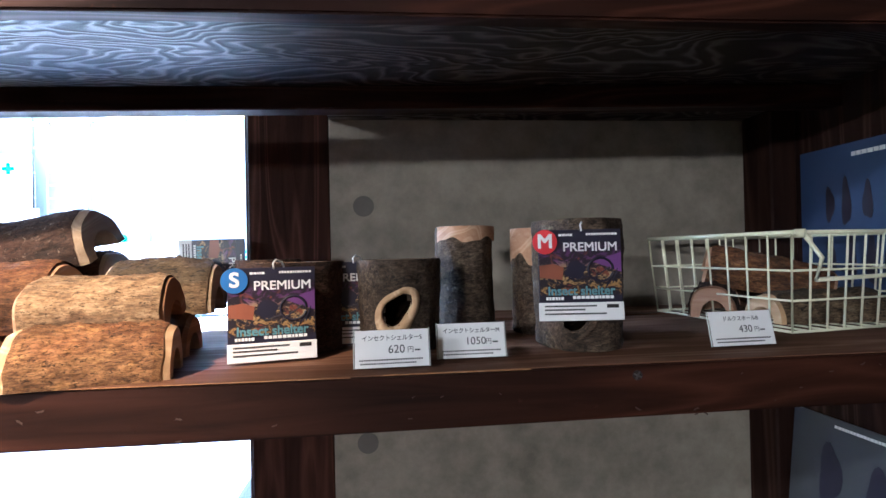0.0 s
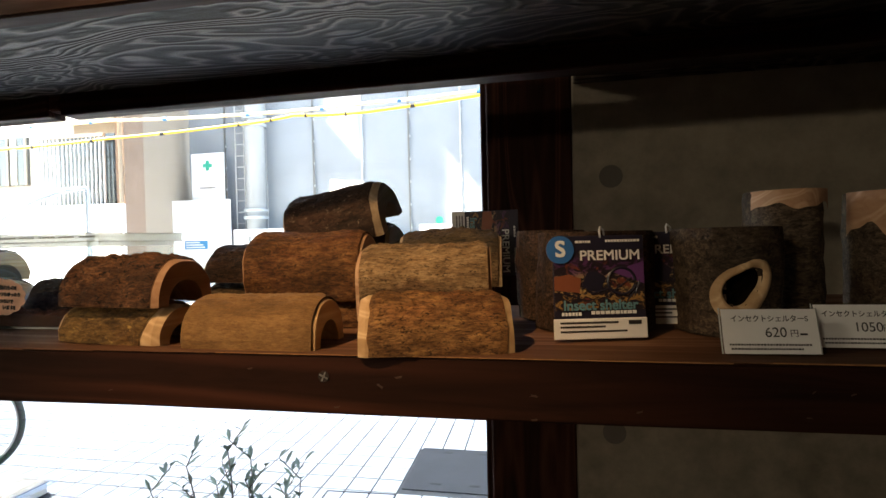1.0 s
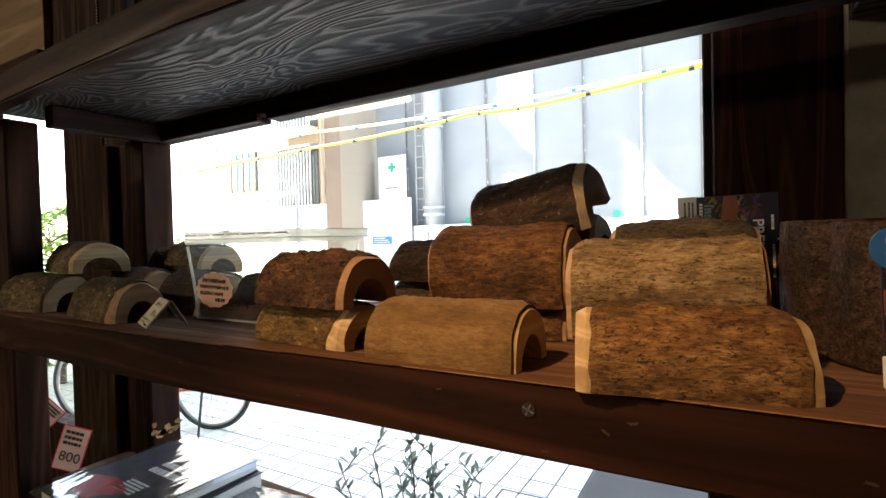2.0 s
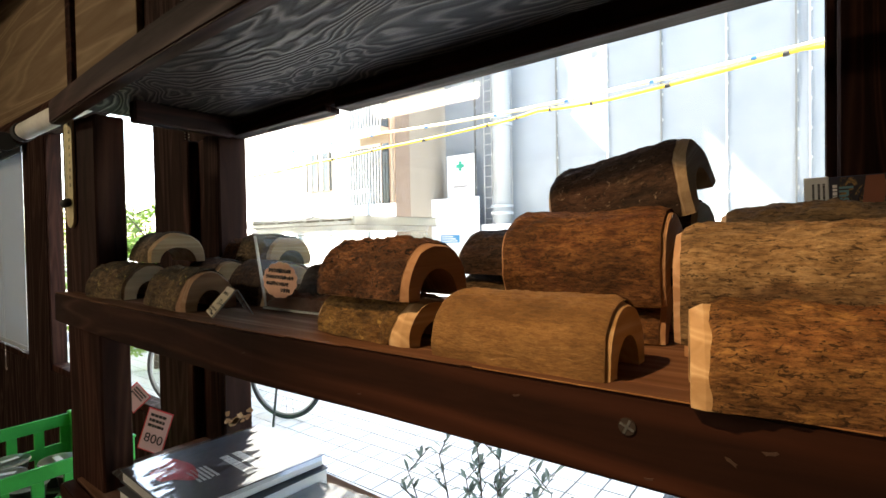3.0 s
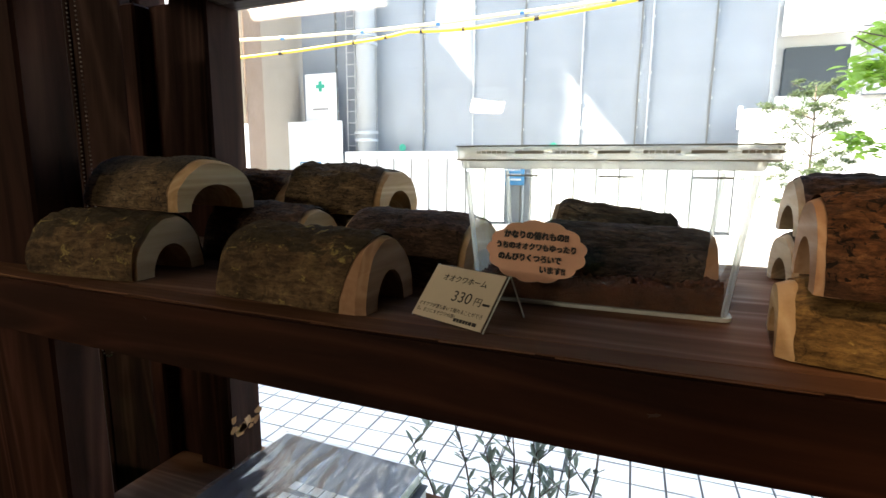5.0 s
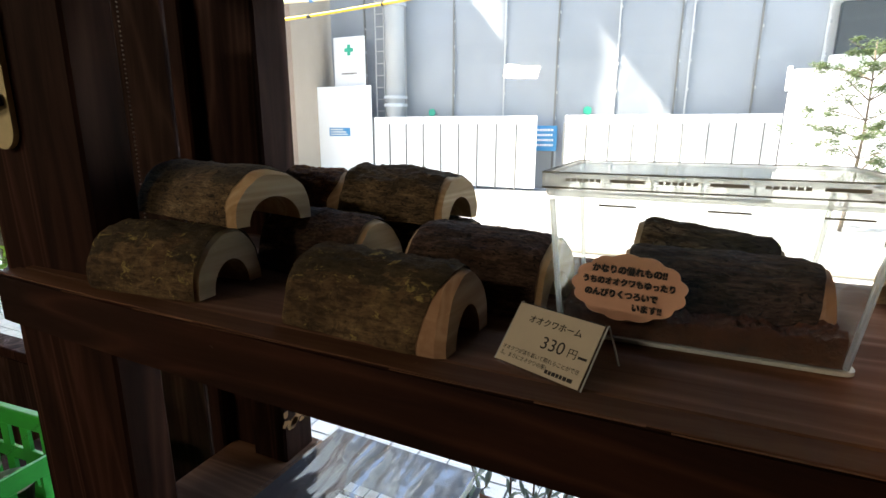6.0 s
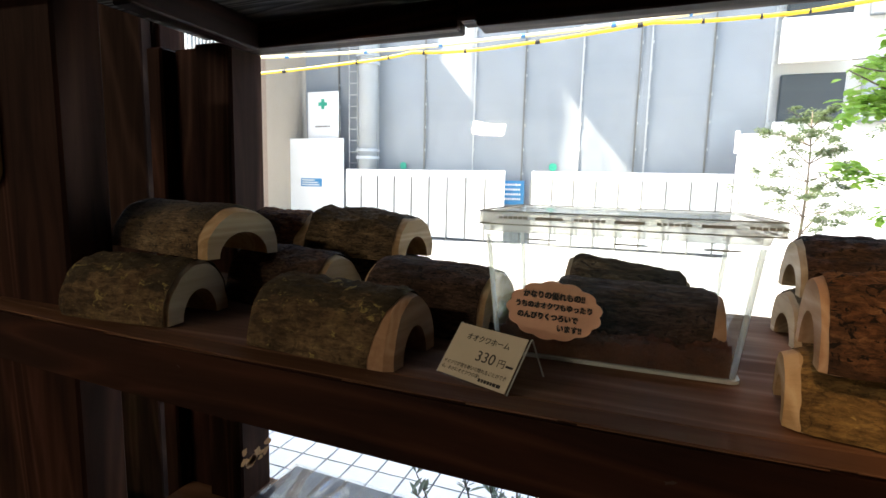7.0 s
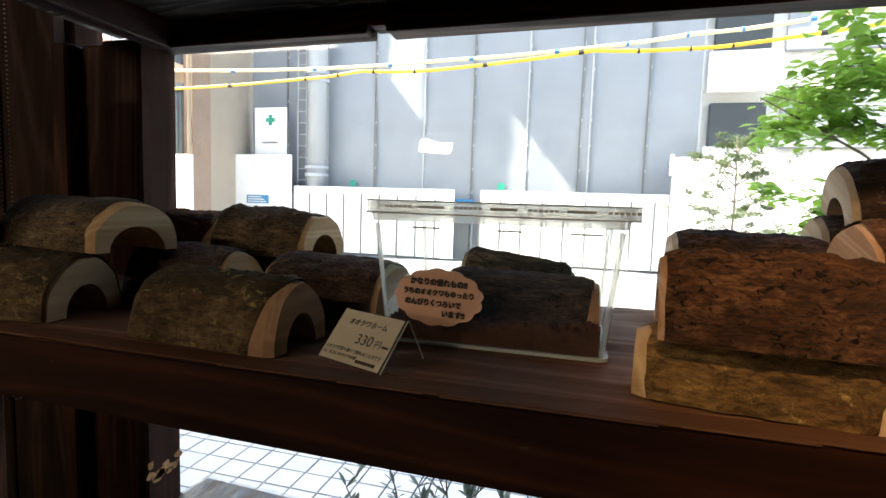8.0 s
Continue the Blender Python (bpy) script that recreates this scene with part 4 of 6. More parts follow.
# ---- price stands ----
def price_stand(m, w, h, lean, title, price, label, foot=True, tsize=0.0058, lines=(), paper=None):
    ob = thing("price_stand", m, label, "price card", "price stands on the shelf")
    a = pose(0, 0, 0, -lean)
    bent = bmesh.new()
    join(bent, box(-w / 2, w / 2, 0.0, 0.0013, 0.0, h, 0.0003), a)
    topv = a @ Vector((0, 0.0013, h))
    if foot:
        d = h * 0.82
        join(bent, box(-w / 2, w / 2, 0.0, 0.0013, -d, 0.0, 0.0003), Matrix.Translation(topv) @ pose(0, 0, 0, 29))
    part("acrylic_stand", bent, ACRYLIC, ob, "bent clear acrylic")
    for sx in (-1, 1):
        # thin pale rods paint white highlights along the acrylic edges
        part("edge_highlight", rod([a @ Vector((sx * w / 2, 0.0006, 0.0008)), a @ Vector((sx * w / 2, 0.0006, h))], 0.0006, None, 5), RIM, ob)
        if foot:
            q = Matrix.Translation(topv) @ pose(0, 0, 0, 29)
            part("edge_highlight", rod([q @ Vector((sx * w / 2, 0.0006, 0)), q @ Vector((sx * w / 2, 0.0006, -h * 0.82))], 0.0006, None, 5), RIM, ob)
    part("card", box(-w / 2 + 0.001, w / 2 - 0.001, -0.0009, -0.0003, 0.001, h - 0.001), paper or PAPER, ob, "", False, a)
    words("title_print", title, tsize, INK, ob, a @ pose(0, -0.0011, h * 0.76), "CENTER", 0.00005, "", 0.95, 0.00006)
    words("price_print", price, 0.0105, INK, ob, a @ pose(0.004, -0.0011, h * 0.47), "CENTER", 0.00005)
    words("yen_print", "円", 0.0062, INK, ob, a @ pose(0.017, -0.0011, h * 0.45), "CENTER", 0.00005)
    b = bmesh.new()
    for n, line in enumerate(lines):
        words("small_words", line, 0.0032, INK, ob, a @ pose(-w / 2 + 0.0025, -0.0011, h * (0.24 - 0.1 * n)), "LEFT", 0.00005, "", 0.9)
    if lines:
        bars(b, 0.006, w / 2 - 0.004, h * 0.1, 0.0022, 0, 0.3, 4)
    else:
        bars(b, -w / 2 + 0.005, w / 2 - 0.006, h * 0.22, 0.0014, 0, 0.5, 3)
        bars(b, -w / 2 + 0.006, w / 2 - 0.012, h * 0.13, 0.0014, 0, 0.5, 5)
    bars(b, 0.021, 0.027, h * 0.44, 0.0014, 0, 0.1, 7)
    part("small_print", b, INK, ob, "", False, a @ pose(0, -0.0011, 0))
    return ob


price_stand(pose(-0.8424, 0.4552, T + 0.0008, 0, 0, -22), 0.058, 0.04, 41, "オオクワホーム", "330", "clear acrylic stand with a cream price card", True, 0.0054, ("オオクワが落ち着いて隠れることができ", "る。まさにオオクワの家!"))
# three cards get white paper to hold the lamp's glare in their colour
price_stand(pose(-0.010, 0.456, T + 0.001, 0, 0, 3), 0.07, 0.036, 14, "インセクトシェルターS", "620", "price card painted glare-white, standing before the shelters", False, 0.0056, (), WHITE_CARD)
price_stand(pose(0.068, 0.484, T + 0.001, 0, 0, 1), 0.069, 0.036, 14, "インセクトシェルターM", "1050", "price card painted glare-white, standing before the taller shelters", False, 0.0056, (), WHITE_CARD)
price_stand(pose(0.358, 0.492, T + 0.001, 0, 0, 3), 0.074, 0.038, 14, "ドルクスホールB", "430", "price card painted glare-white, before the wire basket", False, 0.0058, (), WHITE_CARD)


# ---- upright shelters ----
def upright_log(m, width, depth, height, skin, label, seed, hole=None, bare_top=0.0, rim=True):
    """A standing half log: round front, flat back."""
    ob = thing("upright_log_shelter", m, label, "log shelter", "upright shelters")
    R = random.Random(seed)
    off = Vector((R.uniform(0, 50), R.uniform(0, 50), R.uniform(0, 50)))
    nq, nz = 64, 48
    b = bmesh.new()
    rows, open_at = [], set()
    for i in range(nz + 1):
        z = height * i / nz
        row = []
        for k in range(nq):
            q = 2 * math.pi * k / nq
            x, y = width / 2 * math.cos(q), -depth * math.sin(q) if math.sin(q) > 0 else -0.006 * math.sin(q)
            d = 0.003 * noise.fractal(Vector((x * 25, y * 25, z * 10)) + off, 1, 2, 3) + 0.0014 * noise.fractal(Vector((x * 200, y * 200, z * 60)) + off, 0.8, 2, 3)
            s = 1 + d / (width / 2)
            if hole:
                hx, hz, hr, hw = hole
                rr = math.hypot((x - hx) / hw, (z - hz) - 0.25 * (x - hx))
                if math.sin(q) > 0.1 and rr < hr * 1.15:
                    open_at.add((i, k))
            e = 0.0015 if i in (0, nz) else 0
            row.append(b.verts.new((x * s * (1 - e / width), y * s, z)))
        rows.append(row)
    for i in range(nz):
        for k in range(nq):
            ring4 = ((i, k), (i, (k + 1) % nq), (i + 1, (k + 1) % nq), (i + 1, k))
            if not all(c in open_at for c in ring4):
                b.faces.new([rows[u][v] for u, v in ring4])
    b.faces.new(rows[0][::-1])
    part("bark", b, skin, ob, "", True)
    t = bmesh.new()
    t.faces.new([t.verts.new(v) for v in [(width / 2 * 0.97 * math.cos(2 * math.pi * k / nq), (-depth * 0.97 * math.sin(2 * math.pi * k / nq)) if k < nq / 2 else 0.005, height - 0.0005) for k in range(nq)]])
    part("cut_top", t, CUT, ob)
    if bare_top:
        c = bmesh.new()
        cols = []
        for k in range(25):
            q = math.pi * (0.12 + 0.76 * k / 24)
            low = height - bare_top * (0.8 + 0.14 * math.sin(5 * q) + 0.06 * math.sin(11 * q + 1))
            cols.append([c.verts.new((width / 2 * 1.06 * math.cos(q), -depth * 1.06 * math.sin(q) - 0.001, low + (height - low) * u)) for u in (0, 0.33, 0.66, 1.0)])
        for u, v in zip(cols, cols[1:]):
            for k in range(3):
                c.faces.new((u[k], v[k], v[k + 1], u[k + 1]))
        part("bare_top", c, CUT_RED, ob, "pale bare wood at the top", True)
    if hole:
        hx, hz, hr, hw = hole
        N = 40

        def lip(bm, grow, dy, turn=1.0):
            """One ring round the entrance, lying on the bark."""
            ring = []
            for k in range(N):
                q = 2 * math.pi * k / N
                rad = hr * (grow + 0.15 * math.sin(2 * q + 0.5) + 0.08 * math.sin(3 * q) + (grow - 1) * 0.3 * math.sin(q + 2.5))
                x = hx + hw * rad * math.cos(q)
                z = hz + rad * math.sin(q) + 0.25 * (x - hx)
                ring.append(bm.verts.new((x, -depth * math.sqrt(max(0.05, 1 - (x / (width / 2)) ** 2)) * turn + dy, z)))
            return ring

        def band(bm, rings):
            for u, v in zip(rings, rings[1:]):
                for k in range(N):
                    bm.faces.new((u[k], u[(k + 1) % N], v[(k + 1) % N], v[k]))
            return bm

        if hole:
            c = bmesh.new()
            part("hole_rim", band(c, [lip(c, 1.62, 0.002), lip(c, 1.45, -0.0035), lip(c, 1.18, -0.004), lip(c, 1.0, -0.001), lip(c, 0.94, 0.006)]), CUT if rim else skin, ob, "gnawed rim of the hole", True)
        c = bmesh.new()
        rings = [lip(c, 1.0 if rim else 1.3, -0.0005), lip(c, 0.95, 0.008), lip(c, 0.85, 0.03)]
        c.faces.new(rings[-1])
        part("hole", band(c, rings), HOLE, ob, "dark entrance hole")
    return ob


def shelter_card(m, size, badge, label, w=0.084, h=0.092):
    """Printed hang card tied to a shelter."""
    ob = thing("hang_card", m, label, "hang card", "hang cards")
    y = -0.0005
    part("card", box(-w / 2, w / 2, 0, 0.0012, 0, h, 0.0005), NAVY, ob)
    part("picture", box(-w / 2 + 0.001, w / 2 - 0.001, y, 0, h * 0.27, h * 0.86), PICTURE, ob)
    part("purple_field", outline([(w * 0.14, h * 0.64), (w * 0.49, h * 0.52), (w * 0.49, h * 0.74), (w * 0.36, h * 0.7)], 0.0004), PURPLE, ob, "", False, pose(0, y * 1.4, 0))
    part("print_patch", outline([(w * a, h * c) for a, c in [(-0.49, 0.47), (-0.22, 0.44), (-0.2, 0.58), (-0.33, 0.62), (-0.49, 0.6)]], 0.0004), RED_BROWN_PRINT, ob, "", False, pose(0, y * 1.6, 0))
    part("print_blot", outline([(w * (-0.06 + 0.12 * math.cos(q) * (1 + 0.15 * math.sin(4 * q))), h * (0.55 + 0.1 * math.sin(q))) for q in [0.3 * k for k in range(21)]], 0.0004), NAVY, ob, "", False, pose(0, y * 2.0, 0))
    part("print_ring", rod([(w * (0.24 + 0.15 * math.cos(q)), 0, h * (0.55 + 0.13 * math.sin(q))) for q in [0.4 * k for k in range(16)]], 0.0013, None, 5), NAVY, ob, "", False, pose(0, y * 1.5, 0))
    for k, (a, c, da, dc) in enumerate(((-0.4, 0.45, 0.2, -0.07), (-0.1, 0.43, 0.2, 0.05), (0.1, 0.42, 0.25, 0.16), (0.3, 0.36, 0.15, 0.16), (0.38, 0.4, 0.06, 0.16))):
        part("print_stroke", rod([(w * a, 0, h * c), (w * (a + da), 0, h * (c + dc))], 0.0006, None, 5), NAVY, ob, "", False, pose(0, y * 1.6, 0))
    for k, (a, c, z, t) in enumerate(((-0.25, -0.06, 0.94, 0.0022), (0.08, 0.46, 0.945, 0.0022), (-0.42, -0.18, 0.235, 0.003), (-0.1, 0.42, 0.245, 0.003))):
        part("print_line", bars(bmesh.new(), w * a, w * c, h * z, t, 0, 0.25, 2 + k), WHITE_CARD, ob, "", False, pose(0, y * 1.5, 0))
    words("headline", "PREMIUM", 0.0125, WHITE_CARD, ob, pose(w * 0.12, y * 3, h * 0.8), "CENTER", 0.0001, "", 1.08, 0.0002)
    words("lettering", "Insect shelter", 0.0125, TEAL, ob, pose(0, y * 3.5, h * 0.315), "CENTER", 0.0001, "", 1.0, 0.0003)
    part("white_strip", box(-w / 2 - 0.0006, w / 2 + 0.0006, -0.0008, 0.0014, -0.001, h * 0.19, 0.0006), WHITE_CARD, ob)
    b = bmesh.new()
    for k, z in enumerate((0.15, 0.11, 0.065)):
        bars(b, -w * 0.44, w * (0.2, 0.05, 0.3)[k], h * z, 0.0016, 0, 0.2, 8 + k)
    box(w * 0.3, w * 0.44, -0.0002, 0.0002, h * 0.125, h * 0.165, 0, b)
    part("small_print", b, INK, ob, "", False, pose(0, -0.0011, 0))
    if badge:
        bd = part("size_badge", disc(0.0125, 0.0008, 36, None, pose(-w * 0.42, -0.0016, h * 0.865, 90)), badge, ob, "round size badge")
        words("size_letter", size, 0.02, WHITE_CARD, bd, pose(-w * 0.42, -0.0022, h * 0.865), "CENTER", 0.0002, "", 1.05, 0.0005)
    loop = rod([(0.002, -0.001, h * 0.98), (0.001, -0.002, h + 0.004), (0.004, 0.004, h + 0.008), (0.01, 0.012, h + 0.006), (0.012, 0.016, h + 0.0)], 0.0009, None, 6)
    part("string", loop, WHITE_CARD, ob, "white tie string", True)
    return ob


upright_log(pose(-0.126, 0.588, T, 0, 0, 12), 0.12, 0.058, 0.099, BARK_DARK, "dark bark shelter standing behind its hang card", 61)
shelter_card(pose(-0.1285, 0.506, T + 0.003, -4, 0, 13), "S", BLUE_BADGE, "dark printed hang card with a blue size badge")
upright_log(pose(-0.003, 0.585, T, 0, 0, 3), 0.095, 0.064, 0.1, BARK_UPRIGHT, "dark bark shelter with a gnawed entrance hole", 62, (-0.006, 0.046, 0.017, 0.85))
upright_log(pose(-0.168, 0.655, T, 0, 0, 0), 0.08, 0.05, 0.102, BARK_DARK, "dark bark shelter standing behind the log pile", 67)
shelter_card(pose(-0.056, 0.572, T + 0.006, -6, 0, 4), "S", BLUE_BADGE, "printed hang card half hidden between shelters")
upright_log(pose(0.085, 0.662, T, 0, 0, 0), 0.076, 0.046, 0.139, BARK_UPRIGHT, "narrow dark shelter with a bare cut top", 63, None, 0.022)
upright_log(pose(0.185, 0.66, T, 0, 0, -20), 0.07, 0.05, 0.135, BARK_UPRIGHT, "dark shelter with a slanted pale cut face", 65, None, 0.05)
upright_log(pose(0.204, 0.566, T, 0, 0, -6), 0.1, 0.07, 0.139, BARK_UPRIGHT, "large dark shelter with a hang card", 66, (-0.014, 0.034, 0.013, 1.1), 0.0, False)
shelter_card(pose(0.182, 0.49, T + 0.035, -3, 0, -6), "M", RED_BADGE, "dark printed hang card with a red size badge", 0.085, 0.092)
shelter_card(pose(-0.29, 0.684, T + 0.087, 0, 89, 0), "", None, "hang card lying on its side behind the log pile", 0.084, 0.084)

# ---- wire basket ----
basket = thing("wire_basket", pose(0.547, 0.69, T, 0, 0, 8.5), "cream coated wire basket holding bark pieces", "wire basket")
bw, bd_, bh = 0.225, 0.265, 0.121
for z, r in ((0.0025, 0.0018), (0.04, 0.0014), (0.076, 0.0014), (bh, 0.0028)):
    s = 0.93 + 0.07 * z / bh
    p = [(-bw / 2 * s, -bd_ / 2 * s, z), (bw / 2 * s, -bd_ / 2 * s, z), (bw / 2 * s, bd_ / 2 * s, z), (-bw / 2 * s, bd_ / 2 * s, z)]
    for a, c in zip(p, p[1:] + p[:1]):
        part("wire", rod([a, c], r), WIRE, basket, "", True)
for k in range(9):
    u = -1 + 2 * k / 8
    for a, c in (((u * bw / 2 * 0.93, -bd_ / 2 * 0.93, 0.0025), (u * bw / 2, -bd_ / 2, bh)), ((u * bw / 2 * 0.93, bd_ / 2 * 0.93, 0.0025), (u * bw / 2, bd_ / 2, bh)),
                 ((-bw / 2 * 0.93, u * bd_ / 2 * 0.93, 0.0025), (-bw / 2, u * bd_ / 2, bh)), ((bw / 2 * 0.93, u * bd_ / 2 * 0.93, 0.0025), (bw / 2, u * bd_ / 2, bh)),
                 ((u * bw / 2 * 0.93, -bd_ / 2 * 0.93, 0.0025), (u * bw / 2 * 0.93, bd_ / 2 * 0.93, 0.0025))):
        part("wire", rod([a, c], 0.0014, None, 6), WIRE, basket, "", True)
fy = -bd_ / 2
grip = rod([(-0.1, fy - 0.001, bh + 0.002), (-0.083, fy - 0.012, bh - 0.03), (-0.096, fy - 0.015, bh - 0.055), (0.07, fy - 0.015, bh - 0.052), (0.082, fy - 0.012, bh - 0.028), (0.072, fy - 0.001, bh + 0.003)], 0.0026)
part("hook_handle", grip, WIRE, basket, "", True)
for x in (-0.1, 0.072):
    part("rim_sleeve", rod([(x, fy, bh - 0.006), (x, fy, bh + 0.004)], 0.0055, None, 12), WIRE, basket, "", True)
half_log(pose(0.56, 0.625, T + 0.006, 0, 0, 3), 0.17, 0.075, 0.04, 0.014, BARK_GREY, CUT, "grey bark half log in the wire basket", 71)
half_log(pose(0.525, 0.685, T + 0.047, 18, 12, -28), 0.16, 0.07, 0.045, 0.014, BARK_RED, CUT_RED, "red-brown half log on top in the basket", 72)
half_log(pose(0.475, 0.72, T + 0.006, 0, 0, 55), 0.13, 0.065, 0.05, 0.012, BARK_DARK, CUT_RED, "dark half log at the back of the basket", 73)
half_log(pose(0.56, 0.765, T + 0.006, 0, 0, 20), 0.14, 0.07, 0.055, 0.012, BARK_BROWN, CUT_RED, "brown half log behind the others in the basket", 74)


# ---- posters on the side wall ----
def poster(m, w, h, paper, label, rows, cols, seed):
    ob = thing("wall_poster", m, label, "poster", "posters")
    part("sheet", box(-w / 2, w / 2, 0, 0.002, 0, h), paper, ob)
    R = random.Random(seed)
    b = bmesh.new()
    for i in range(rows):
        for k in range(cols):
            cx = -w * 0.42 + w * 0.84 * (k + 0.5) / cols + R.uniform(-0.004, 0.004)
            cz = h * 0.12 + h * 0.7 * (i + 0.5) / rows
            rx, rz = w * 0.2 / cols, h * R.uniform(0.2, 0.3) / rows
            pts = []
            for n in range(22):
                q = 2 * math.pi * n / 22
                s = 1 + 0.16 * math.cos(3 * q + k)
                pts.append((cx + rx * s * math.cos(q), cz + rz * s * math.sin(q)))
            outline(pts, 0.0006, b)
    part("dark_print", b, NAVY, ob, "rows of dark printed ovals", False, pose(0, -0.0008, 0))
    b = bmesh.new()
    bars(b, -w * 0.3, w * 0.35, h * 0.93, h * 0.025, 0, 0.2, seed)
    part("pale_print", b, WHITE_CARD, ob, "", False, pose(0, -0.0008, 0))
    return ob


poster(pose(0.697, 0.56, 1.30, 0, 0, -90), 0.5, 0.26, POSTER, "blue wall poster with rows of dark ovals", 2, 12, 5)
poster(pose(0.672, 0.62, 0.957, -6, 0, -86), 0.38, 0.17, POSTER_GREY, "grey poster leaning under the shelf", 1, 4, 6)

# ---- thermometer ----
th = thing("wall_thermometer", pose(-1.366, 0.4775, 1.414, 0, 0, 0), "yellowed strip thermometer hung on the post", "thermometer")
pts = [(0.019 * math.cos(q), 0.018 + 0.019 * math.sin(q)) for q in [math.pi + math.pi * k / 10 for k in range(11)]]
pts += [(0.019 * math.cos(q), 0.185 + 0.019 * math.sin(q)) for q in [math.pi * k / 10 for k in range(11)]]
part("backing", outline(pts, 0.005), THERMO, th)
part("glass_tube", rod([(-0.006, -0.002, 0.05), (-0.006, -0.002, 0.19)], 0.0022, None, 8), ACRYLIC, th, "", True)
for k, num in enumerate(("30", "20", "10", "0", "10", "20", "30", "40", "50")):
    words("scale_number", num, 0.009, INK, th, pose(0.008, -0.0006, 0.075 + 0.0135 * k), "CENTER", 0.0001)
part("bulb_guard", rod([(-0.012, -0.004, 0.045), (0.0, -0.008, 0.041), (0.012, -0.004, 0.045)], 0.007, None, 8), RUBBER, th, "", True)
part("hook", rod([(0, 0.004, 0.2), (0, -0.003, 0.207), (0, -0.004, 0.2)], 0.0022), STEEL, th, "", True)


# ---- lower shelf: books, crate, cards ----
def book(m, w, d, h, cover, label, wrapped=True, seed=3):
    ob = thing("book", m, label, "book", "books on the lower shelf")
    part("page_block", box(-w / 2 + 0.003, w / 2 - 0.002, -d / 2 + 0.003, d / 2 - 0.003, 0.0015, h - 0.0015), WHITE_CARD, ob)
    part("cover", box(-w / 2, w / 2, -d / 2, d / 2, h - 0.0015, h, 0.0004), cover, ob)
    part("cover", box(-w / 2, w / 2, -d / 2, d / 2, 0, 0.0014, 0.0004), cover, ob)
    b = bmesh.new()
    R = random.Random(seed)
    for k in range(2):
        bars(b, -w * 0.1, w * 0.36, 0.03 - 0.022 * k, 0.014, 0, 0.15, seed + k)
    for k in range(5):
        bars(b, -w * 0.05, w * 0.2, -0.03 - 0.007 * k, 0.004, 0, 0.2, seed + 9 + k)
    part("title_print", b, WHITE_CARD, ob, "", False, pose(0, 0, h + 0.0004, -90, 0, 0))
    part("cover_picture", outline([(-w * 0.45 + 0.05 * math.cos(q) * (1 + 0.3 * math.sin(3 * q)), -0.07 + 0.03 * math.sin(q)) for q in [2 * math.pi * k / 30 for k in range(30)]], 0.0003), RED_BADGE, ob, "", False, pose(w * 0.3, 0, h + 0.0006, -90, 0, 0))
    if wrapped:
        b = bmesh.new()
        bmesh.ops.create_grid(b, x_segments=90, y_segments=90, size=0.5, matrix=Matrix.Diagonal((w + 0.02, d + 0.02, 1, 1)))
        for v in b.verts:
            f = noise.ridged_multi_fractal(Vector((v.co.x * 34 + 4 * v.co.y, v.co.y * 9, seed)), 1.0, 2.0, 4, 0.8, 2.0)
            e = max(abs(v.co.x) / (w / 2 + 0.01), abs(v.co.y) / (d / 2 + 0.01))
            v.co.z = h + 0.0015 + 0.0016 * abs(f) - max(0, e - 0.94) * 0.1
        part("film_wrap", b, WRAP, ob, "crinkled clear film", True)
    return ob


LOW = 0.955
book(pose(-1.082, 0.602, LOW + 0.038, 0, 0, -3), 0.215, 0.245, 0.02, NAVY, "dark wrapped picture book lying on the shelf", True, 3)
book(pose(-1.07, 0.598, LOW + 0.0, 0, 0, -1), 0.215, 0.25, 0.036, POSTER_GREY, "grey book at the bottom of a pile", False, 5)
book(pose(-0.87, 0.585, LOW + 0.0, 0, 0, 4), 0.2, 0.25, 0.018, POSTER_GREY, "pale wrapped book lying beside the pile", True, 7)

table = thing("side_table", pose(-1.78, 0.5, 0), "dark low table beside the shelf unit", "table")
part("tabletop", box(-0.42, 0.38, -0.35, 0.35, 0.63, 0.66, 0.004), SHELF_X, table)
for x in (-0.38, 0.34):
    for y in (-0.31, 0.31):
        part("leg", box(x - 0.025, x + 0.025, y - 0.025, y + 0.025, 0, 0.629, 0.003), SHELF_Z, table)
crate = thing("plastic_crate", pose(-1.95, 0.56, 0.6605, 0, 0, 4), "bright green plastic crate with slotted sides", "crate")
cw, cd, ch = 0.4, 0.3, 0.2
part("base", box(-cw / 2, cw / 2, -cd / 2, cd / 2, 0, 0.006, 0.002), GREEN_PLASTIC, crate)
for sy in (-1, 1):
    y = sy * (cd / 2 - 0.004)
    for z0, z1 in ((0.0065, 0.03), (0.085, 0.115), (0.165, ch)):
        part("side_band", box(-cw / 2, cw / 2, y - 0.004, y + 0.004, z0, z1, 0.001), GREEN_PLASTIC, crate)
    for k in range(7):
        x = -cw / 2 + 0.012 + (cw - 0.024) * k / 6
        part("side_rib", box(x - 0.012, x + 0.012, y - 0.0038, y + 0.0038, 0.03, 0.165), GREEN_PLASTIC, crate)
    part("rim", box(-cw / 2, cw / 2, y - 0.008, y + 0.008, ch, ch + 0.008, 0.002), GREEN_PLASTIC, crate)
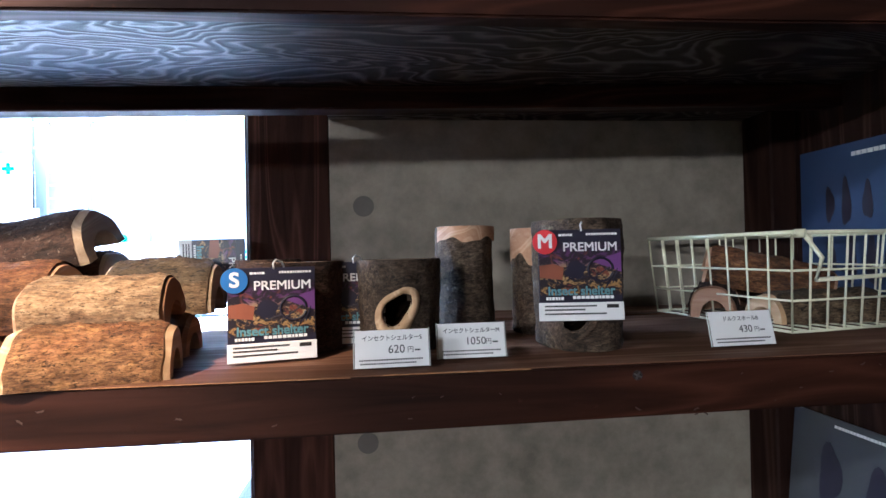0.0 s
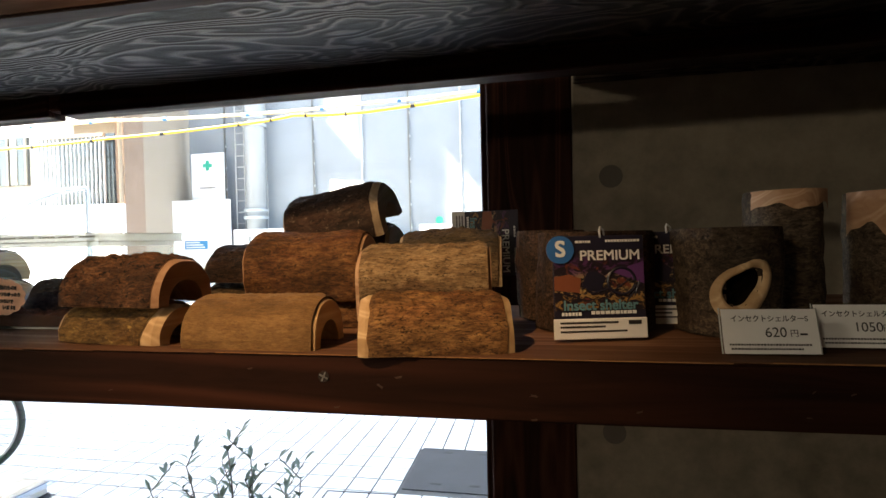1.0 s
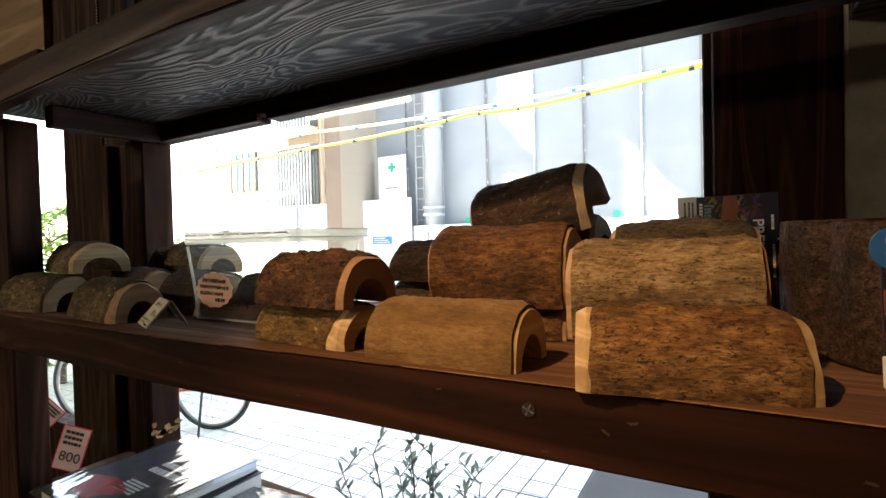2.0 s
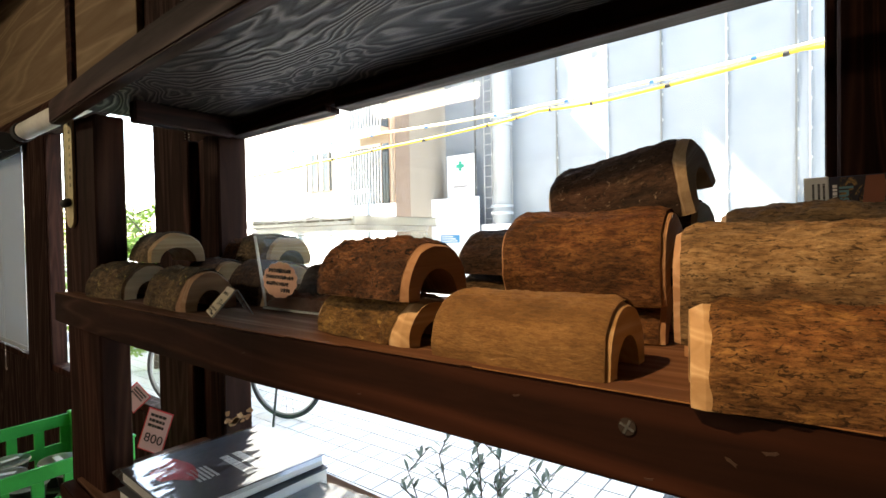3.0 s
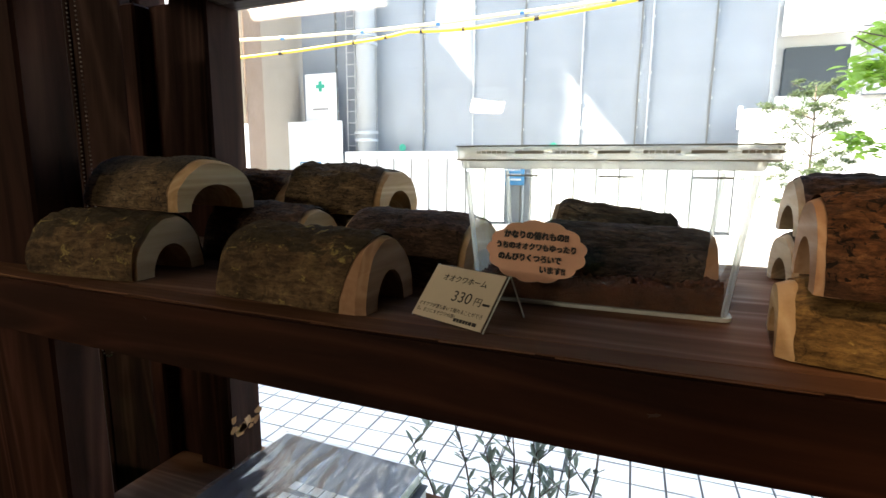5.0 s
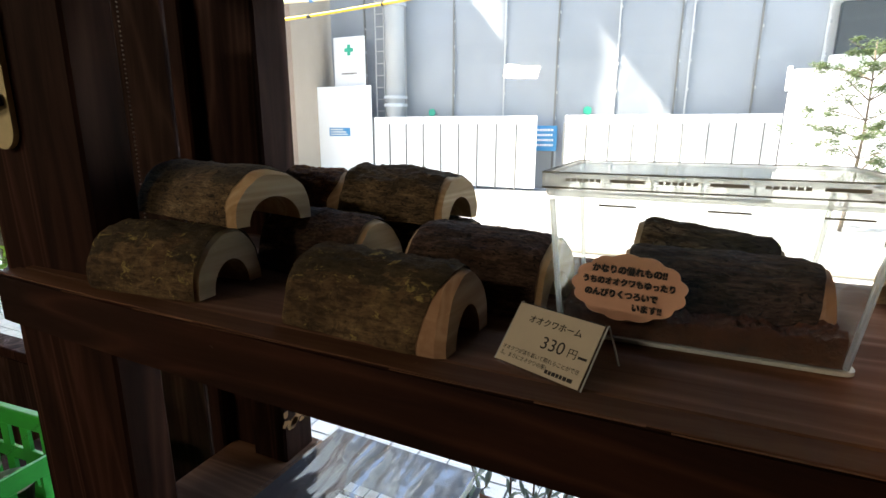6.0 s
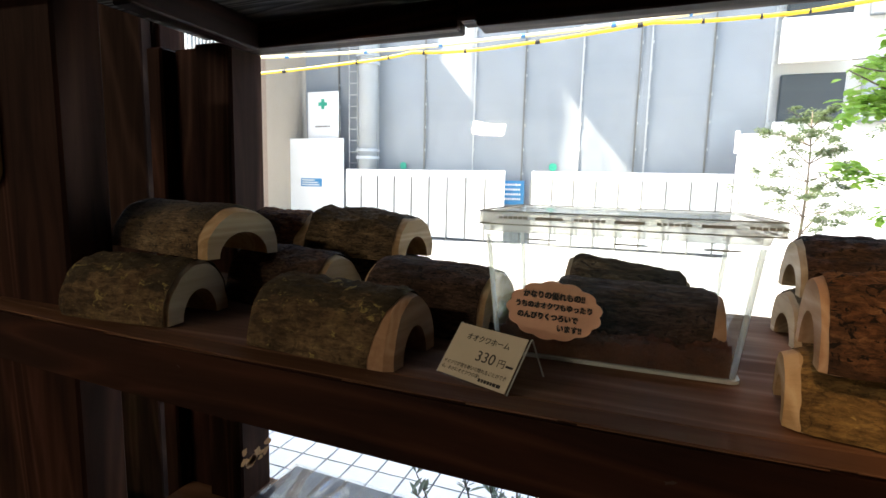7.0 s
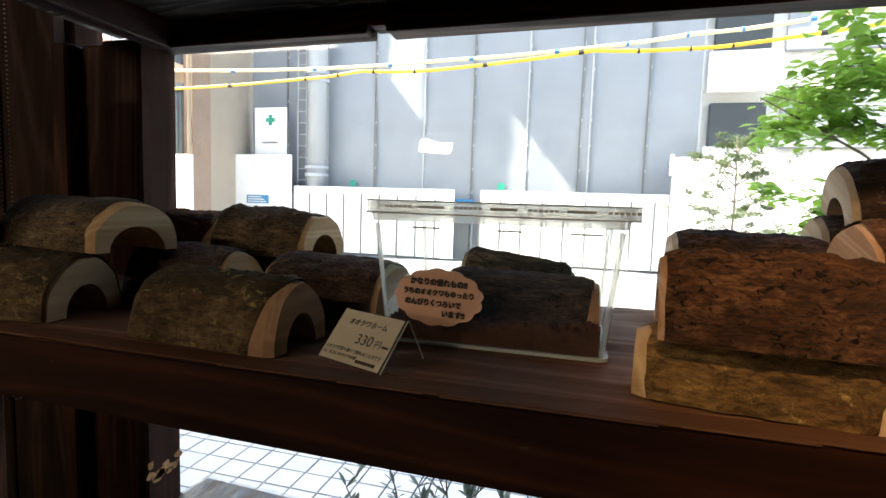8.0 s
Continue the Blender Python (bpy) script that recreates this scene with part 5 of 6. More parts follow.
for sx in (-1, 1):
    x = sx * (cw / 2 - 0.004)
    for z0, z1 in ((0.0065, 0.03), (0.085, 0.115), (0.165, ch)):
        part("side_band", box(x - 0.004, x + 0.004, -cd / 2 + 0.008, cd / 2 - 0.008, z0, z1, 0.001), GREEN_PLASTIC, crate)
    for k in range(5):
        y = -cd / 2 + 0.02 + (cd - 0.04) * k / 4
        part("side_rib", box(x - 0.0038, x + 0.0038, y - 0.012, y + 0.012, 0.03, 0.165), GREEN_PLASTIC, crate)
cup = thing("lidded_cup", pose(-1.84, 0.51, 0.668), "clear lidded cup with dark filling", "plastic cup", "cups in the crate")
b = bmesh.new()
bmesh.ops.create_cone(b, cap_ends=True, segments=28, radius1=0.032, radius2=0.04, depth=0.055, matrix=Matrix.Translation((0, 0, 0.0285)))
part("filling", b, BLACK_JELLY, cup, "", False)
b = bmesh.new()
bmesh.ops.create_cone(b, cap_ends=True, segments=28, radius1=0.046, radius2=0.044, depth=0.008, matrix=Matrix.Translation((0, 0, 0.0625)))
bmesh.ops.bevel(b, geom=b.edges[:], offset=0.0015, segments=1, affect="EDGES")
part("lid", b, EDGE, cup, "clear lid")
part("label_strip", box(-0.02, 0.02, -0.008, 0.008, 0.0668, 0.0672), WHITE_CARD, cup)
for k, (x, y, z) in enumerate(((-1.66, 0.40, 0), (-1.76, 0.43, 0), (-1.56, 0.52, 0), (-1.66, 0.51, 0), (-1.76, 0.54, 0), (-1.56, 0.42, 0.068), (-1.66, 0.40, 0.068), (-1.76, 0.43, 0.068), (-1.56, 0.52, 0.068), (-1.66, 0.51, 0.068))):
    copy_thing(cup, pose(x - 0.28, y + 0.09, 0.668 + z, 0, 0, 40 * k))


def clip_card(m, w, h, price, label, stem=0.07):
    ob = thing("clip_card", m, label, "price card", "pink price cards")
    part("card", box(-w / 2, w / 2, 0, 0.001, 0, h), PINK_PAPER, ob)
    part("pink_border", box(-w / 2 - 0.003, w / 2 + 0.003, 0.0011, 0.0018, -0.003, h + 0.003), RED_BADGE, ob, "pink-red border")
    b = bmesh.new()
    for k in range(3):
        bars(b, -w * 0.38, w * 0.4, h * (0.88 - 0.13 * k), h * 0.07, 0, 0.2, 20 + k)
    part("print", b, INK, ob, "", False, pose(0, -0.0004, 0))
    if price:
        words("price_print", price, h * 0.32, INK, ob, pose(0.002, -0.0006, h * 0.3), "CENTER", 0.0001)
    part("stem", rod([(0, 0.002, 0), (0, 0.004, -stem)], 0.0025), ACRYLIC, ob, "clear plastic stem")
    part("clip_foot", box(-0.018, 0.018, -0.012, 0.018, -stem - 0.005, -stem + 0.001, 0.002), ACRYLIC, ob)
    return ob


clip_card(pose(-1.655, 0.715, 0.853, 0, 19, 36), 0.06, 0.105, "800", "pink-bordered price card on a clear clip", 0.186)
clip_card(pose(-1.77, 0.71, 0.95, 0, 48, 36), 0.05, 0.06, "", "tilted pink price card on a clear clip", 0.283)

# ---- the street ----
PITCH = 0.147
ground = structure("ground", box(-120, 120, 1.06, 160, -0.2, -0.012), ASPHALT, "pale sunlit street surface", "ground")
pave = thing("pavement", pose(0, 0, 0), "white square-tiled pavement outside the window", "pavement", "", "structure")
part("grout_bed", box(-9.0, 2.6, 1.061, 6.3, -0.011, -0.004), GROUT, pave)
part("kerb", box(-9.0, 2.6, 6.3, 6.45, -0.011, 0.012, 0.006), CONCRETE, pave)


def in_cover(x, y):
    return -0.99 < x < -0.3 and 2.72 < y < 3.32


tile_mesh = finish(box(-PITCH / 2 + 0.0052, PITCH / 2 - 0.0052, -PITCH / 2 + 0.0052, PITCH / 2 - 0.0052, -0.004, 0.003, 0.0015), "tile", TILE)
rest, near = [], []
for i in range(78):
    for k in range(35):
        x, y = -8.9 + PITCH * (i + 0.5), 1.07 + PITCH * (k + 0.5)
        if in_cover(x, y):
            continue
        (near if -3.3 < x < -0.2 and 2.35 < y < 4.3 and len(near) < 290 else rest).append((x, y))
for x, y in near:
    o = new("tile", tile_mesh)
    o.parent = pave
    o.location = (x, y, random.uniform(-0.0008, 0.0008))
verts, faces = [], []
h = PITCH / 2 - 0.0052
for x, y in rest:
    n = len(verts)
    verts += [(x - h, y - h, -0.004), (x + h, y - h, -0.004), (x + h, y + h, -0.004), (x - h, y + h, -0.004), (x - h, y - h, 0.003), (x + h, y - h, 0.003), (x + h, y + h, 0.003), (x - h, y + h, 0.003)]
    faces += [tuple(n + j for j in f) for f in ((4, 5, 6, 7), (0, 1, 5, 4), (1, 2, 6, 5), (2, 3, 7, 6), (3, 0, 4, 7))]
me = bpy.data.meshes.new("tiles")
me.from_pydata(verts, [], faces)
me.materials.append(TILE)
o = new("tiles", me)
o.parent = pave
o["kind"] = "stuff"
cover = thing("manhole_cover", pose(-0.645, 3.02, 0.0), "grey rectangular utility cover in the pavement", "manhole cover")
part("plate", box(-0.3, 0.3, -0.28, 0.28, -0.004, 0.004, 0.002), COVER, cover)
b = bmesh.new()
for x in (-0.12, 0.1):
    for y in (-0.2, 0.22):
        box(x - 0.03, x + 0.03, y - 0.008, y + 0.008, 0.004, 0.005, 0, b)
part("lifting_slot", b, RUBBER, cover)
frame_c = thing("inspection_cover", pose(-1.15, 2.52, 0.0, 0, 0, 2), "tiled inspection cover with a thin metal frame", "inspection cover")
b = bmesh.new()
for x0, x1, y0, y1 in ((-0.2, 0.2, -0.15, -0.14), (-0.2, 0.2, 0.14, 0.15), (-0.2, -0.19, -0.15, 0.15), (0.19, 0.2, -0.15, 0.15)):
    box(x0, x1, y0, y1, 0.0, 0.005, 0, b)
part("frame", b, COVER, frame_c)

FY = 12.4
fence = thing("site_fence", pose(0, 0, 0), "white corrugated steel site fence", "fence")
x = -8.2
while x < 1.2:
    if not -3.95 < x < -3.3:
        w = 0.5 if x + 0.5 < 1.24 else 1.24 - x
        b = box(x + 0.006, x + w - 0.006, FY, FY + 0.03, 0.05, 1.78, 0.004)
        box(x + 0.05, x + 0.09, FY - 0.018, FY, 0.06, 1.77, 0.004, b)
        part("panel", b, HOARD, fence)
        part("joint_post", box(x - 0.02, x + 0.006, FY - 0.03, FY + 0.02, 0.0, 1.6, 0.003), HOARD_DARK, fence)
        x += 0.5
    else:
        x += 0.65
hoard = thing("site_hoarding", pose(0, 0, 0), "tall smooth white site hoarding", "hoarding", "hoardings")
for x0, x1 in ((1.25, 2.4), (2.41, 3.6), (3.61, 4.8), (4.81, 6.0)):
    part("panel", box(x0, x1, FY - 0.1, FY - 0.04, 0.0, 2.6, 0.01), HOARD, hoard)
part("post_cap", box(1.19, 1.27, FY - 0.12, FY - 0.02, 2.2, 2.66, 0.01), HOARD, hoard)
hoard2 = thing("site_hoarding", pose(0, 0, 0), "tall white hoarding with a small blue notice", "hoarding", "hoardings")
for x0, x1, y0 in ((-10.0, -8.22, FY - 0.1), (-11.6, -9.9, 10.6), (-13.3, -11.61, 10.6)):
    part("panel", box(x0, x1, y0, y0 + 0.06, 0.0, 2.6 if y0 > 12 else 2.42, 0.01), HOARD, hoard2)
nt = part("notice", box(-9.59, -8.9, FY - 0.11, FY - 0.1, 1.27, 1.5), SIGN_BLUE, hoard2, "small blue notice")
b = bmesh.new()
for k in range(3):
    bars(b, -9.55, -9.1 + 0.08 * k, 1.45 - 0.065 * k, 0.035, 0, 0.2, 40 + k)
part("print", b, WHITE_CARD, nt, "", False, pose(0, FY - 0.112, 0))
sg = thing("safety_sign", pose(-9.02, FY + 0.15, 0), "white safety sign with a green cross", "sign")
part("board", box(-0.5, 0.5, 0, 0.04, 2.3, 3.9, 0.01), HOARD, sg)
b = bmesh.new()
box(-0.14, 0.14, -0.006, 0.0, 3.51, 3.61, 0, b)
box(-0.05, 0.05, -0.0055, 0.0, 3.42, 3.7, 0, b)
part("cross", b, GREEN_SIGN, sg, "green cross")
b = bmesh.new()
bars(b, -0.25, 0.25, 2.95, 0.05, 0, 0.3, 50)
part("print", b, HOARD_DARK, sg, "", False, pose(0, -0.004, 0))
for x in (-0.4, 0.4):
    part("leg", rod([(x, 0.06, 0), (x, 0.06, 3.6)], 0.025), POLE, sg)

# gate gap with pipes and a blue board
gate = thing("gate_board", pose(-3.62, FY + 0.35, 0), "blue site notice board in the fence gap", "notice board")
part("board", box(-0.33, 0.33, 0, 0.03, 0.95, 1.55, 0.004), SIGN_BLUE, gate)
b = bmesh.new()
for k in range(4):
    bars(b, -0.28, 0.28, 1.45 - 0.12 * k, 0.05, 0, 0.3, 60 + k)
part("print", b, WHITE_CARD, gate, "", False, pose(0, -0.003, 0))
for x in (-0.3, 0.3):
    part("leg", rod([(x, 0.04, 0), (x, 0.04, 1.5)], 0.02), POLE, gate)

# sheeted scaffold behind the fence
TY = 13.0
scaffold = thing("sheeted_scaffold", pose(0, 0, 0), "building site wrapped in grey-blue sheeting", "scaffold sheeting")
xs = [-9.9, -8.75, -7.5, -6.1, -4.72, -3.42, -2.05, -0.78, -0.55, 0.72, 1.85]
for n, (x0, x1) in enumerate(zip(xs, xs[1:])):
    b = bmesh.new()
    bmesh.ops.create_grid(b, x_segments=10, y_segments=40, size=0.5, matrix=Matrix.Translation(((x0 + x1) / 2, TY, 6)) @ pose(0, 0, 0, 90) @ Matrix.Diagonal((x1 - x0 - 0.02, 12, 1, 1)))
    for v in b.verts:
        v.co.y += 0.05 * noise.fractal(Vector((v.co.x * 0.9, v.co.z * 0.5, n)), 1, 2, 3)
    part("sheet", b, TARP, scaffold, "", True)
    b = bmesh.new()
    box(x1 - 0.018, x1 + 0.018, TY - 0.05, TY - 0.02, 0, 12, 0, b)
    part("seam", b, SEAM if n % 2 else HOARD_DARK, scaffold)
    b = bmesh.new()
    for k in range(20):
        box(x1 + 0.02, x1 + 0.05, TY - 0.06, TY - 0.03, 0.5 + 0.6 * k, 0.56 + 0.6 * k, 0, b)
    part("tie", b, SEAM, scaffold)
    for z in ((1.9,) if n in (2, 5) else (6.4,) if n in (1, 3, 4, 8) else ()):
            part("sheet_stamp", disc(0.1, 0.004, 20, None, pose((x0 + x1) / 2 + 0.1, TY - 0.07, z, 90)), GREEN_SIGN, scaffold, "small round green stamp")
# open storeys right of the sheeting
blk = thing("apartment_block", pose(0, 0, 0), "pale apartment block with open galleries", "building")
part("wall", box(1.9, 9.0, 13.2, 22, 0, 14), WALL_PALE, blk)
for z in (2.9, 5.0, 7.1, 9.2):
    # solid dark and grey panels stand in for the galleries' shaded depth
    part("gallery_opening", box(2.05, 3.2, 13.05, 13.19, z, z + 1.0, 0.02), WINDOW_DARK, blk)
    part("gallery_rail", box(1.95, 3.3, 12.85, 13.0, z - 0.9, z, 0.02), WALL_PALE, blk)
    part("gallery_opening", box(3.5, 8.5, 13.05, 13.19, z, z + 1.2, 0.02), TARP, blk)

# steel pole with ladder
pole = thing("steel_pole", pose(-7.66, FY + 0.28, 0), "thick galvanised pole with collars and a ladder", "pole")
part("shaft", rod([(0, 0, 0), (0, 0, 14)], 0.26, None, 28), POLE, pole, "", True)
for z in (2.05, 2.25, 4.55, 4.75, 7.0):
    part("collar", rod([(0, 0, z), (0, 0, z + 0.08)], 0.32, None, 28), POLE, pole)
lad = bmesh.new()
for x in (-0.62, -0.36):
    rod([(x, 0.05, 0.2), (x, 0.05, 13)], 0.02, lad, 6)
for k in range(40):
    rod([(-0.62, 0.05, 0.4 + 0.31 * k), (-0.36, 0.05, 0.4 + 0.31 * k)], 0.015, lad, 6)
part("ladder", lad, SEAM, pole)

# corner building; wall height and thin pier set to shade the sheeting
lb = thing("apartment_house", pose(0, 0, 0), "beige and brown tiled apartment house", "building")
part("wall", box(-12.0, -9.95, 11.32, 24, 0, 9.7), WALL_BEIGE, lb)
part("corner_pier", box(-10.05, -9.94, 10.7, 11.319, 0, 30), WALL_TILE, lb)
# thin unseen fin, hung there only to shape sun patches on the sheeting
part("upper_storeys", box(-10.06, -9.93, 8.8, 10.699, 12.8, 30), WALL_PALE, lb)
part("tiled_wing", box(-13.2, -12.01, 11.4, 24, 0, 30), WALL_PALE, lb)
part("pale_wing", box(-24, -13.21, 12.6, 26, 0, 30), WALL_PALE, lb)
part("tiled_strip", box(-10.72, -10.06, 11.27, 11.319, 0, 9.7), WALL_TILE, lb)
part("downpipe", rod([(-10.0, 10.64, 0.2), (-10.0, 10.64, 14)], 0.045, None, 10), WALL_BEIGE, lb, "", True)
for z in (2.35, 4.75, 7.15):
    bl = part("balcony", box(-12.7, -10.73, 10.9, 11.31, z - 0.16, z), WALL_PALE, lb)
    # dark panel stands in for the shaded recess behind the bars
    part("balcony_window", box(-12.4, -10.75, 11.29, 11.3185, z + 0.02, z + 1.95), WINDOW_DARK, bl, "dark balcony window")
    for k in range(17):
        part("baluster", box(-12.68 + 0.12 * k, -12.65 + 0.12 * k, 10.92, 10.97, z, z + 1.8), POLE, bl)
    part("rail", box(-12.7, -10.73, 10.9, 10.99, z + 1.8, z + 1.88), WALL_BEIGE, bl)
for z in (3.25, 6.1):
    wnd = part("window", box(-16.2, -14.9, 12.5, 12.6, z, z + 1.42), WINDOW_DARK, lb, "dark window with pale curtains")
    for fx in (-16.22, -15.58, -14.94):
        part("frame", box(fx, fx + 0.06, 12.46, 12.499, z, z + 1.42), HOARD_DARK, wnd)
    for fx in (-16.1, -15.45):
        part("curtain", box(fx, fx + 0.2, 12.475, 12.499, z + 0.03, z + 1.38), BLIND, wnd)
    part("sill", box(-16.8, -14.1, 12.4, 12.599, z - 0.2, z - 0.1), WALL_TILE, wnd)
for k in range(2):
    part("lamp_stub", disc(0.06, 0.1, 12, None, pose(-10.9 + 0.25 * k, 11.95, 4.2, 90)), HOARD_DARK, lb)
far = thing("far_apartments", pose(0, 0, 0), "far pale and orange apartment block", "building")
part("wall", box(-44, -26, 20, 34, 0, 16), WALL_PALE, far)
for z in (3, 6, 9, 12):
    part("balcony_band", box(-44, -26, 19.6, 19.99, z, z + 1.1), WALL_BEIGE, far)
    for k in range(6):
        part("window", box(-43 + 2.8 * k, -41.2 + 2.8 * k, 19.9, 19.995, z + 1.2, z + 2.6), WINDOW_DARK, far)
shed = thing("bicycle_shelter", pose(-8.6, 4.6, 0, 0, 0, 0), "small shelter with a curved clear roof", "shelter")
b = bmesh.new()
for k in range(12):
    q0, q1 = radians(20 + 60 * k / 12), radians(20 + 60 * (k + 1) / 12)
    vs = [b.verts.new(p) for p in ((-2, 2.2 - 2.4 * math.cos(q0), 0.4 + 1.9 * math.sin(q0)), (2, 2.2 - 2.4 * math.cos(q0), 0.4 + 1.9 * math.sin(q0)), (2, 2.2 - 2.4 * math.cos(q1), 0.4 + 1.9 * math.sin(q1)), (-2, 2.2 - 2.4 * math.cos(q1), 0.4 + 1.9 * math.sin(q1)))]
    b.faces.new(vs)
part("roof_sheet", b, POLE, shed, "", True)
for x in (-1.95, 0, 1.95):
    part("arched_rib", rod([(x, 2.2 - 2.4 * math.cos(radians(q)), 0.38 + 1.9 * math.sin(radians(q))) for q in range(20, 81, 6)], 0.035), POLE, shed)
    part("post", rod([(x, 1.8, 0), (x, 1.8, 2.25)], 0.035), POLE, shed)
for n, x in enumerate((-15.1, -15.3)):
    up = thing("utility_pole", pose(x, 10.5 + n, 0), "grey concrete utility pole", "utility pole", "utility poles")
    part("shaft", rod([(0, 0, 0), (0, 0, 9)], 0.11, None, 14), POLE, up, "", True)
    for z in (4.9, 5.6):
        part("crossarm", box(-0.5, 0.5, -0.05, 0.05, z, z + 0.08), POLE, up)


# ---- cables over the pavement ----
def cable(points, r, material, label):
    c = thing("street_cable", pose(0, 0, 0), label, "cable", "cables outside the window")
    pts = []
    P = [Vector(p) for p in points]
    for a, d in zip(P, P[1:]):
        for k in range(12):
            u = k / 12
            pts.append(a.lerp(d, u) + Vector((0, 0, -0.02 * math.sin(math.pi * u))))
    pts.append(P[-1])
    part("sleeve", rod(pts, r, None, 8), material, c, "", True)
    for k in range(8, len(pts) - 1, 7):
        part("tape", rod([pts[k], pts[k].lerp(pts[k + 1], 0.35)], r * 1.35, None, 8), BLUE_TAPE if material is CABLE_WHITE else RUBBER, c)
    return c


CABLE_Y = 10.4
cable([(-16.5, CABLE_Y, 3.72), (-13.0, CABLE_Y, 3.86), (-10.1, CABLE_Y, 3.95), (-6.71, CABLE_Y, 4.07), (-5.36, CABLE_Y, 4.19), (-3.78, CABLE_Y, 4.15), (-0.6, CABLE_Y, 4.4), (0.98, CABLE_Y, 4.36), (2.16, CABLE_Y, 4.42), (6.0, CABLE_Y, 4.9)], 0.034, YELLOW, "yellow sleeved cable hung across the street side")
cable([(-16.5, CABLE_Y, 4.35), (-13.0, CABLE_Y, 4.36), (-10.1, CABLE_Y, 4.37), (-6.5, CABLE_Y, 4.28), (-3.48, CABLE_Y, 4.34), (-0.6, CABLE_Y, 4.46), (1.15, CABLE_Y, 4.62), (2.66, CABLE_Y, 4.73), (6.0, CABLE_Y, 5.2)], 0.036, CABLE_WHITE, "pale sleeved cable with blue ties")

# ---- bicycle ----
bike = thing("bicycle", pose(-3.64, 2.52, 0, 0, 0, 20), "parked orange bicycle on its kickstand", "bicycle")


def wheel(x):
    r = 0.33
    w = part("wheel", rod([(x + (r - 0.035) * math.cos(q), 0, r + (r - 0.035) * math.sin(q)) for q in [2 * math.pi * k / 40 for k in range(41)]], 0.011, None, 8, False), STEEL, bike, "", True)
    part("tyre", rod([(x + (r - 0.017) * math.cos(q), 0, r + (r - 0.017) * math.sin(q)) for q in [2 * math.pi * k / 40 for k in range(41)]], 0.018, None, 8, False), RUBBER, w, "", True)
    part("hub", rod([(x, -0.05, r), (x, 0.05, r)], 0.028, None, 14), STEEL, w, "", True)
    b = bmesh.new()
    for k in range(28):
        q = 2 * math.pi * k / 28
        rod([(x + 0.02 * math.cos(q + 0.6), 0.02 * (-1) ** k, r + 0.02 * math.sin(q + 0.6)), (x + 0.3 * math.cos(q), 0, r + 0.3 * math.sin(q))], 0.0016, b, 4, False)
    part("spokes", b, STEEL, w)


wheel(0.0)
wheel(-1.05)
for a, d, r in (((0, 0.06, 0.33), (-0.43, 0.03, 0.28), 0.012), ((0, -0.06, 0.33), (-0.43, -0.03, 0.28), 0.012), ((0, 0.05, 0.33), (-0.33, 0.01, 0.72), 0.01), ((0, -0.05, 0.33), (-0.33, -0.01, 0.72), 0.01),
                ((-0.43, 0, 0.28), (-0.31, 0, 0.82), 0.016), ((-0.43, 0, 0.28), (-0.92, 0, 0.7), 0.019), ((-0.33, 0, 0.72), (-0.92, 0, 0.78), 0.017), ((-0.9, 0, 0.86), (-0.95, 0, 0.6), 0.019), ((-0.95, 0, 0.6), (-1.05, 0, 0.33), 0.014)):
    part("frame_tube", rod([a, d], r, None, 10), FRAME_ORANGE, bike, "", True)
part("saddle", box(-0.4, -0.16, -0.07, 0.07, 0.84, 0.89, 0.02, None, 2), RUBBER, bike)
part("handlebar", rod([(-0.75, 0.28, 0.98), (-0.88, 0.1, 0.96), (-0.88, -0.1, 0.96), (-0.75, -0.28, 0.98)], 0.012), STEEL, bike, "", True)
part("chainring", disc(0.09, 0.006, 24, None, pose(-0.43, 0.06, 0.28, 90)), STEEL, bike)
part("sprocket", disc(0.04, 0.006, 18, None, pose(0, 0.05, 0.33, 90)), RUBBER, bike)
part("kickstand", rod([(-0.03, -0.07, 0.3), (0.02, -0.2, 0.005)], 0.009), RUBBER, bike, "", True)


# ---- plants ----
def leaf_mesh(bm, p, d, up, length, width, fold=0.15):
    d = d.normalized()
    s = d.cross(up)
    s = s.normalized() if s.length > 1e-4 else d.orthogonal().normalized()
    n = s.cross(d)
    prev = None
    for u, w in ((0.0, 0.06), (0.3, 0.8), (0.6, 1.0), (0.85, 0.55), (1.0, 0.04)):
        c = p + d * (length * u) - n * (length * 0.12 * u * u)
        row = [bm.verts.new(c - s * (width * w / 2) + n * (fold * width * w)), bm.verts.new(c), bm.verts.new(c + s * (width * w / 2) + n * (fold * width * w))]
        if prev:
            bm.faces.new((prev[0], prev[1], row[1], row[0]))
            bm.faces.new((prev[1], prev[2], row[2], row[1]))
        prev = row


